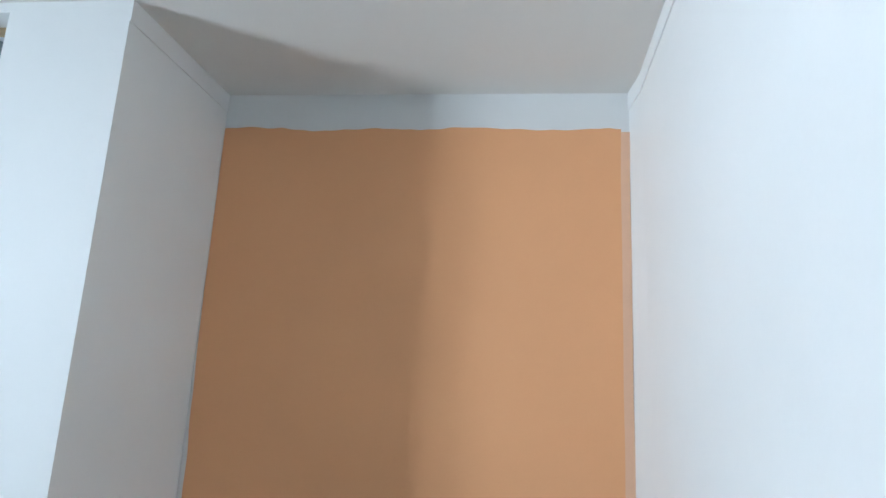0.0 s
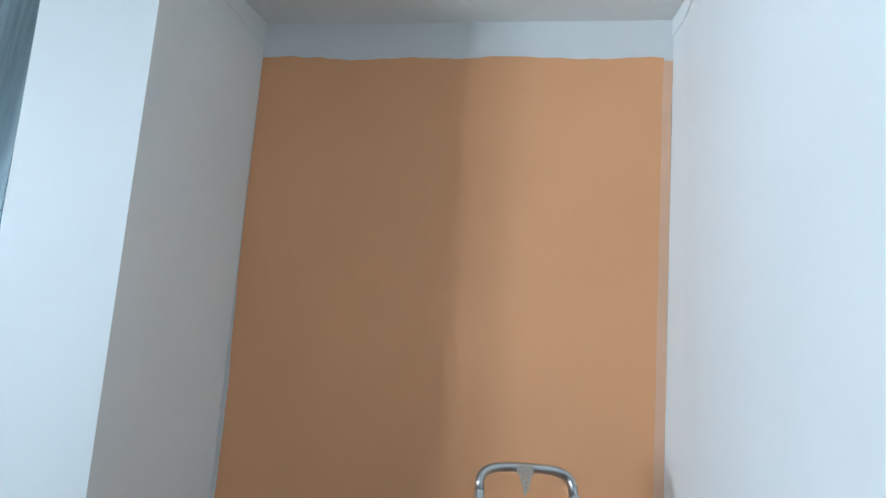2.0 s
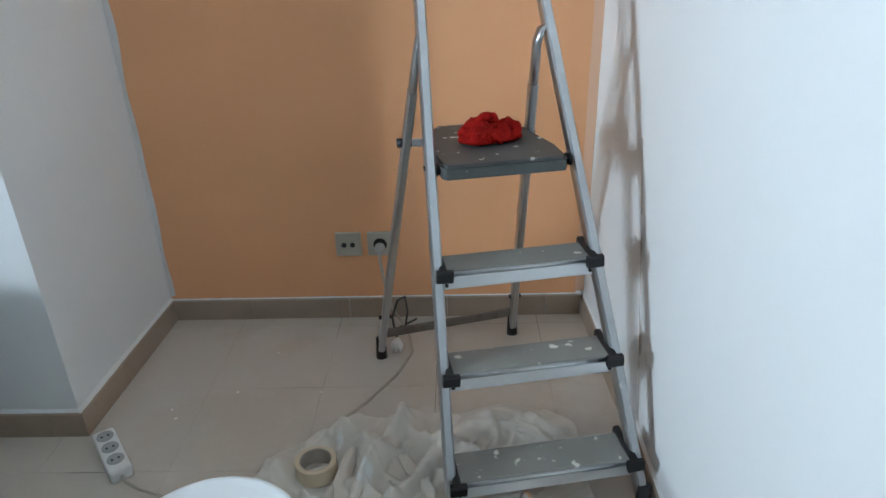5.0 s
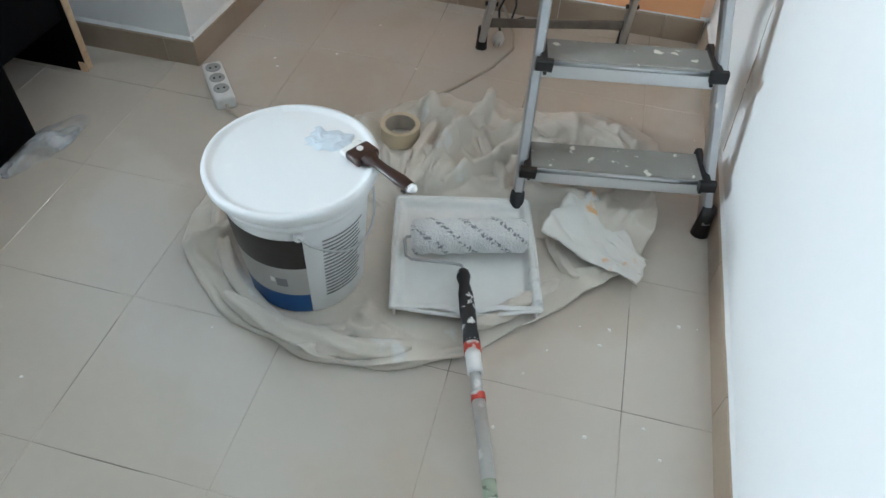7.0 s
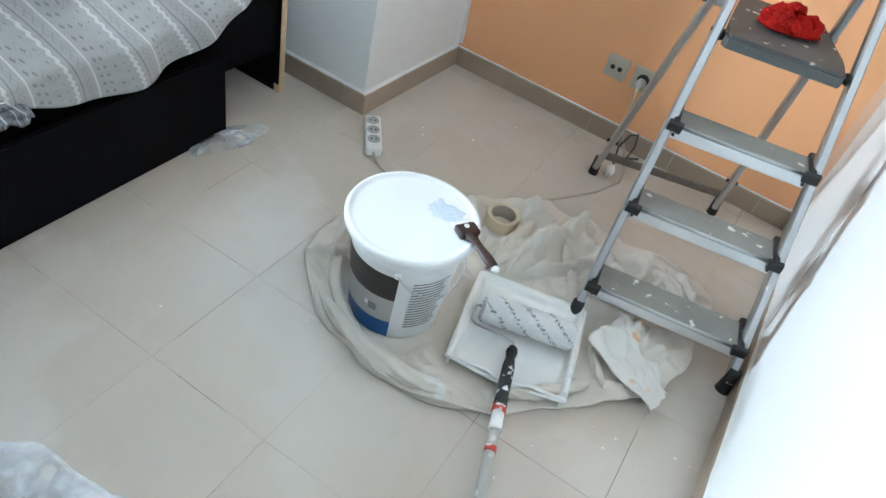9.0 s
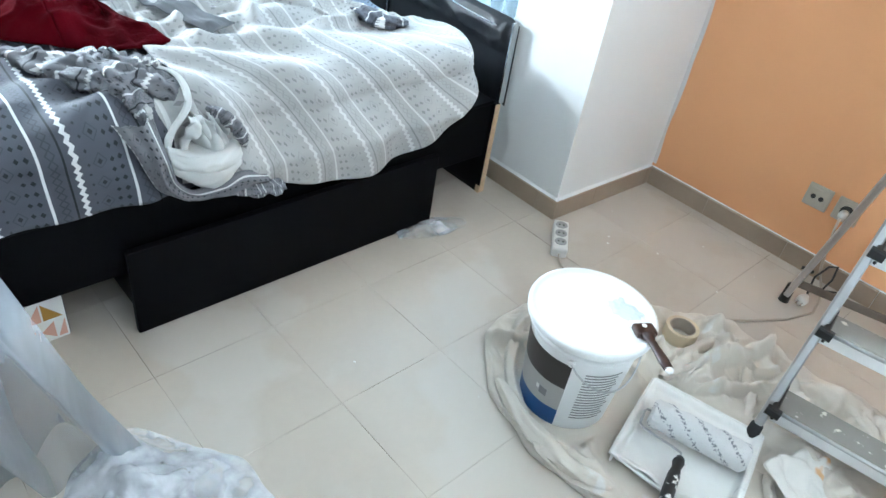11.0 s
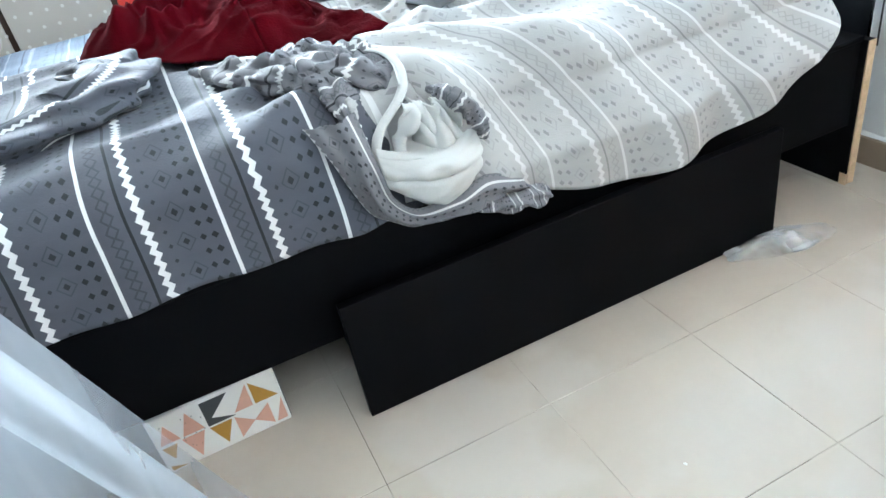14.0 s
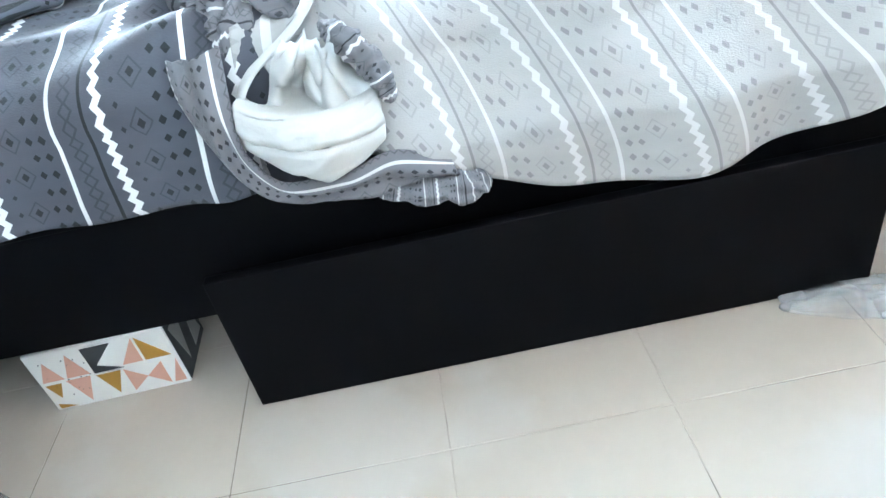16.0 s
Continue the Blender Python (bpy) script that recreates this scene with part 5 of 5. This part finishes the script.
def soft_z(x, y, r=0.065):
    """Covers and blanket, evened out as a thicker cloth lies on them."""
    return sum(cover_z(x + a * r, y + b * r) + red_z(x + a * r, y + b * r) for a in (-1, 0, 1) for b in (-1, 0, 1)) / 9


def reach(a):
    """Distance from the heap's middle to its edge in one direction."""
    d, best = Vector((math.cos(a), math.sin(a))), 0.2
    for k, p in enumerate(OUTLINE):
        q = OUTLINE[(k + 1) % len(OUTLINE)]
        px, py, ex, ey = p[0] - RC.x, p[1] - RC.y, q[0] - p[0], q[1] - p[1]
        det = d.x * -ey + d.y * ex
        if abs(det) > 1e-9:
            r, w = (px * -ey + py * ex) / det, (d.x * py - d.y * px) / det
            if r > 0 and 0 <= w <= 1:
                best = r
    return best * (1 + 0.035 * nz(math.cos(a) * 5, math.sin(a) * 5, 3))


def red_z(x, y):
    """Height of the blanket over the covers."""
    d = math.hypot(x - RC.x, y - RC.y) / reach(math.atan2(y - RC.y, x - RC.x))
    if d >= 1:
        return 0.0
    back = math.exp(-((x + 1.40 - 0.30 * (y + 1.85)) / 0.13) ** 2)
    g = math.exp(-(nz(x * 3.0 + 0.8 * nz(x * 3, y * 3, 1), y * 3.8, 6) * 3.2) ** 2)
    h = math.exp(-(nz(x * 6 + 3, y * 6 + nz(x * 4, y * 4, 7), 3) * 3.2) ** 2)
    near = smooth_step(-0.75, -1.05, x)
    k = 1 - min(abs(nz(x * 9 + 1.2 * nz(x * 5, y * 5, 2), y * 7 + x * 3, 14)) * 3.6, 1)
    m = 1 - min(abs(nz(x * 5 - y * 4, y * 12, 33)) * 3.2, 1)
    return 0.006 + (1 - d ** 6) * (0.012 + 0.022 * back + (0.022 + 0.022 * near) * g ** 1.6 + (0.020 + 0.018 * near) * h ** 1.6 + 0.016 * k * k + 0.012 * m * m)


def red_fn(u, v):
    a = u * 2 * math.pi
    r = reach(a) * v
    x, y = RC.x + math.cos(a) * r, RC.y + math.sin(a) * r
    return Vector((x, y, sum(cover_z(x + p * 0.05, y + q * 0.05) for p in (-1, 0, 1) for q in (-1, 0, 1)) / 9 + 0.010 + max(red_z(x, y), 0.004))) - RC


sheet("blanket_cloth", red_fn, 260, 110, REDCLOTH, redb, None, 0.004)


ROLL = [(-1.42, -1.74, 0.555), (-1.39, -1.58, 0.565), (-1.33, -1.45, 0.572), (-1.22, -1.37, 0.575), (-1.10, -1.32, 0.572), (-1.02, -1.30, 0.566)]
ridge("blanket_roll", [Vector(p) - RC for p in ROLL], 0.072, REDCLOTH, 19.0, 0.85, 110, 40, pucker=0.03, parent=redb, lump=0.8)

shirt = thing("jersey_garment", (-0.80, -1.52, 0.552), "grey jersey garment lying flat on the duvet", "garment")


def jersey(x0, y0, x1, y1, w0, w1, seed):
    a, b = Vector((x0, y0)), Vector((x1, y1))
    n = Vector((-(b - a).y, (b - a).x)).normalized()

    def fn(u, v):
        half = (w0 + (w1 - w0) * u) * (1 + 0.22 * nz(u * 4, seed))
        p = a.lerp(b, u) + n * (half * (2 * v - 1) + 0.014 * nz(u * 3, seed + 4))
        fold = 0.010 * (1 - min(abs(nz(u * 3 + seed, v * 2.4 + u * 2)) * 3.5, 1)) + 0.004 * nz(u * 8, v * 6, seed)
        edge = min(min(v, 1 - v) * 8, 1, u * 14, (1 - u) * 14)
        return Vector((p.x, p.y, soft_z(p.x, p.y) + 0.020 + (0.004 + max(fold, 0)) * edge)) - Vector((-0.80, -1.52, 0.552))
    return fn


sheet("garment_body", jersey(-1.20, -1.60, -0.93, -1.555, 0.075, 0.055, 2.0), 60, 30, GREYKNIT, shirt, None, 0.003)
sheet("sleeve", jersey(-1.00, -1.56, -0.62, -1.425, 0.040, 0.050, 7.0), 60, 26, GREYKNIT, shirt, None, 0.003)
navy = thing("dark_garment", (-1.66, -1.56, 0.522), "dark blue crumpled garment on the far side of the bed", "garment")
crumple("garment_cloth", (0, 0, 0), 0.11, 0.24, 0.06, NAVY, navy, 31.0)
pil = thing("pillow", (-1.53, -2.585, 0.512), "pale pink pillow on the sheet", "pillow")


def pillow_fn(u, v):
    a, b = u * 2 * math.pi, (v - 0.5) * math.pi
    ca, sa = math.cos(a), math.sin(a)
    sx, sy = math.copysign(abs(ca) ** 0.6, ca), math.copysign(abs(sa) ** 0.6, sa)
    cb = math.cos(b) ** 0.6
    return Vector((sx * cb * 0.26, sy * cb * 0.19, 0.072 + 0.066 * math.sin(b) + 0.008 * nz(sx * 3, sy * 3)))


sheet("pillow_case", pillow_fn, 60, 30, PINK, pil)

# ---- low chest with coloured doors beyond the bed ----
ch = thing("chest", (-2.12, -1.85, 0), "low dark wood chest with red, cream and black door panels", "chest")
CB = Vector((-2.12, -1.85, 0))
part("carcass", shift(box(-2.30, -2.03, -3.0, -0.72, 0.0, 0.80, 0.004), -CB), DARKWOOD, ch)
doors = [(-2.98, -2.81, CREAM, "cream"), (-2.79, -2.44, CREAM, "cream"), (-2.42, -2.09, CREAM, "cream"), (-2.07, -1.72, REDPANEL, "red"), (-1.70, -1.36, CREAM, "plain cream"), (-1.34, -0.98, BLACKW, "black"), (-0.96, -0.74, CREAM, "cream")]
for y0, y1, mat, nm in doors:
    d = part("door", shift(box(-2.030, -2.014, y0, y1, 0.04, 0.78, 0.004), -CB), mat, ch, nm + " door panel")
    if nm == "cream":
        for i in range(int((y1 - y0) / 0.05)):
            for j in range(6):
                yy, zz = y0 + 0.03 + i * 0.05 + (j % 2) * 0.02, 0.48 + j * 0.05
                part("dot", shift(tube([(-2.0142, yy, zz), (-2.0128, yy, zz)], 0.006, 6), -CB), DOT, d)

# ---- patterned box under the bed ----
bx_ = thing("storage_box", (-0.353, -2.150, 0.001), "white card box printed with salmon, ochre and charcoal triangles", "box", rz=1.5)
part("box_body", box(-0.065, 0.0650, -0.115, 0.115, 0.0, 0.128, 0.003), BOXW, bx_)


def face_tri(pts, mat):
    bm = bmesh.new()
    a = [bm.verts.new((0.0652, -0.112 + p * 0.224, 0.004 + q * 0.120)) for p, q in pts]
    b = [bm.verts.new((0.0660, -0.112 + p * 0.224, 0.004 + q * 0.120)) for p, q in pts]
    n = len(pts)
    bm.faces.new(a[::-1])
    bm.faces.new(b)
    for k in range(n):
        bm.faces.new((a[k], a[(k + 1) % n], b[(k + 1) % n], b[k]))
    part("printed_triangle", bm, mat, bx_)


T = [([(0.02, 0.52), (0.18, 0.52), (0.10, 0.86)], BOXP), ([(0.20, 0.52), (0.37, 0.52), (0.28, 0.92)], BOXP), ([(0.18, 0.48), (0.36, 0.48), (0.27, 0.04)], BOXP), ([(0.02, 0.46), (0.14, 0.46), (0.08, 0.2)], BOXG),
     ([(0.40, 0.54), (0.40, 0.96), (0.62, 0.96)], BOXD), ([(0.40, 0.50), (0.62, 0.50), (0.40, 0.66)], BOXD), ([(0.62, 0.54), (0.77, 0.54), (0.77, 0.96)], BOXP), ([(0.79, 0.96), (0.79, 0.54), (0.98, 0.54)], BOXG),
     ([(0.40, 0.46), (0.58, 0.46), (0.49, 0.06)], BOXG), ([(0.60, 0.46), (0.60, 0.04), (0.74, 0.25)], BOXP), ([(0.88, 0.46), (0.88, 0.04), (0.74, 0.25)], BOXP), ([(0.90, 0.04), (0.99, 0.04), (0.99, 0.46)], BOXP), ([(0.02, 0.10), (0.02, 0.01), (0.14, 0.01)], BOXG)]
for pts, mat in T:
    face_tri(pts, mat)
for k in range(16):
    y, z = 0.05 + rnd.random() * 0.34, 0.2 + rnd.random() * 0.65
    face_tri([(y, z), (y + 0.012, z + 0.004), (y + 0.006, z + 0.024)], BOXD)
part("printed_end", box(-0.063, 0.063, 0.1153, 0.1162, 0.004, 0.124), BOXD, bx_, "charcoal printed end of the box")
for pts in (((0.05, 0.1), (0.45, 0.1), (0.25, 0.9)), ((0.55, 0.9), (0.95, 0.9), (0.75, 0.15))):
    bm = bmesh.new()
    lo, hi = [[bm.verts.new((-0.06 + p * 0.12, d, 0.006 + q * 0.116)) for p, q in pts] for d in (0.1163, 0.1170)]
    bm.faces.new(lo[::-1])
    bm.faces.new(hi)
    for k in range(3):
        bm.faces.new((lo[k], lo[(k + 1) % 3], hi[(k + 1) % 3], hi[k]))
    part("printed_triangle", bm, LGREY, bx_)
bm = bmesh.new()
for a, b, h in ((-0.05, -0.02, 0.009), (0.06, 0.115, 0.012), (0.095, 0.115, 0.022)):
    box(0.050, 0.064, a, b, 0.127, 0.128 + h, 0.002, bm=bm)
part("torn_edge", bm, BOXW, bx_, "torn card edge")

# ---- plastic and net ----
bag = thing("plastic_bag", (-0.165, -0.955, 0.0), "clear crumpled plastic bag lying by the drawer", "plastic bag")
crumple("bag_film", (0, 0, 0.002), 0.045, 0.125, 0.016, BAGF, bag, 41.0, 60, 30, 2.2, None, -0.25, 1.2)
crumple("bag_film", (0.01, -0.02, 0.002), 0.034, 0.100, 0.028, BAGF, bag, 44.0, 50, 24, 2.4, None, -0.25, 1.2)

pile = thing("plastic_sheeting", (0.33, -2.07, 0.0), "crumpled clear plastic sheeting in a pile on the floor", "plastic sheeting")
crumple("film_fold", (0, 0, 0.003), 0.25, 0.21, 0.040, FILM, pile, 51.0, 110, 50, 2.6, None, 0.35, 1.3)
crumple("film_fold", (-0.03, -0.03, 0.003), 0.21, 0.17, 0.060, FILM, pile, 57.0, 90, 44, 3.0, None, 0.2, 1.4)

crumple("film_fold", (0.10, 0.10, 0.003), 0.17, 0.09, 0.022, FILM, pile, 63.0, 80, 40, 3.4, None, 0.5, 1.2)

wand = thing("vacuum_tube", (0.56, -1.95, 0.022), "matt black vacuum tube lying on the floor", "tube")
part("tube_body", tube([(-0.008, 0.075, 0.028), (-0.005, 0.04, 0.020), (0.0, -0.02, 0.008), (0.02, -0.30, 0.004)], [0.019, 0.0195, 0.0195, 0.0195], 20), BLACKP, wand, smooth=True)
part("tube_mouth", tube([(-0.0085, 0.0765, 0.0283), (-0.0080, 0.072, 0.0275)], 0.015, 20), DARK, wand)

net = thing("net_curtain", (0.10, -2.072, 0.0), "white tulle net hanging in long folds to the floor", "net curtain")


def net_fn(u, v):
    z = 0.004 + v * 2.3
    s = u * 0.95
    x = 0.00 + 0.20 * z - 0.10 * s - 0.25 * s * s
    y = 0.02 - 0.23 * z - 0.80 * s * (0.35 + 0.65 * smooth_step(2.6, 0.2, z))
    w = (0.030 * math.sin(s * 38 + 1.5 * nz(z * 0.8, s * 3)) + 0.020 * nz(s * 7, z * 0.9, 4)) * smooth_step(0.0, 0.08, u)
    flare = 0.055 * smooth_step(0.30, 0.0, z)
    return Vector((x + w * 0.9 + flare * 0.6, y - w * 0.35 + flare * 0.4, z))


sheet("net_sheet", net_fn, 190, 70, TULLE, net)


def net_fn2(u, v):
    p = net_fn(u, v)
    return p + Vector((-0.10 + 0.02 * math.sin(u * 31 + v * 3), -0.02, 0.001))


sheet("net_sheet", net_fn2, 150, 40, TULLE, net)

# dark wood cupboard standing behind the net
cup = thing("cupboard", (-0.35, -3.25, 0), "dark brown wooden cupboard behind the net", "cupboard")
part("carcass", box(-0.55, 0.55, -0.25, 0.25, 0.06, 1.9, 0.006), DARKWOOD, cup)
part("plinth", box(-0.53, 0.53, -0.22, 0.22, 0.0, 0.06), DARKWOOD, cup)
for a in (-0.275, 0.275):
    d = part("door", box(a - 0.268, a + 0.268, 0.251, 0.270, 0.08, 1.88, 0.004), DARKWOOD, cup)
    part("knob", tube([(a * 0.16, 0.270, 1.0), (a * 0.16, 0.292, 1.0)], [0.007, 0.013], 14), CHROME, d, smooth=True)

# ---- curtain at the window ----
cu = thing("curtain", (-1.0, -0.44, 0), "sheer grey-blue curtain hanging from a wooden rail", "curtain")
part("curtain_rail", tube([(-0.93, -0.02, 2.585), (0.650, -0.02, 2.585)], 0.013, 14), BEECH, cu, "light wooden curtain rail", True)


def curtain_fn(u, v):
    x = -0.93 + u * 1.565
    z = 0.37 + v * 2.195
    w = 0.022 * math.sin(x * 46 + 2.2 * nz(x * 2, z * 0.5)) + 0.012 * nz(x * 9, z * 0.8, 3)
    pull = smooth_step(0.55, 1.0, u) * (0.02 * math.sin(z * 5) - 0.17 * smooth_step(2.35, 1.0, z))
    return Vector((x + pull, -0.02 + w, z))


sheet("curtain_cloth", curtain_fn, 220, 30, VOILE, cu)

# ---- floor tiles, one by one ----
bm = box(-0.1575, 0.1575, -0.1575, 0.1575, -0.010, 0.0015, 0.0007, 1)
finish(bm, False)
tile_mesh = bpy.data.meshes.new("tile")
bm.to_mesh(tile_mesh)
bm.free()
tile_mesh.materials.append(TILE)
for i in range(-8, 5):
    for j in range(-8, 5):
        x, y = 0.27 + (i + 0.5) * 0.316, -1.30 + (j + 0.5) * 0.316
        if XL - 0.1 < x < 1.55 and YB - 0.1 < y < 0.16:
            t = new("tile", tile_mesh)
            t.parent = floor
            t.location = (x, y, rnd.uniform(-0.0006, 0.0))
            t.rotation_euler = (rnd.uniform(-0.0003, 0.0003), rnd.uniform(-0.0003, 0.0003), rnd.choice((0, 1, 2, 3)) * math.pi / 2)
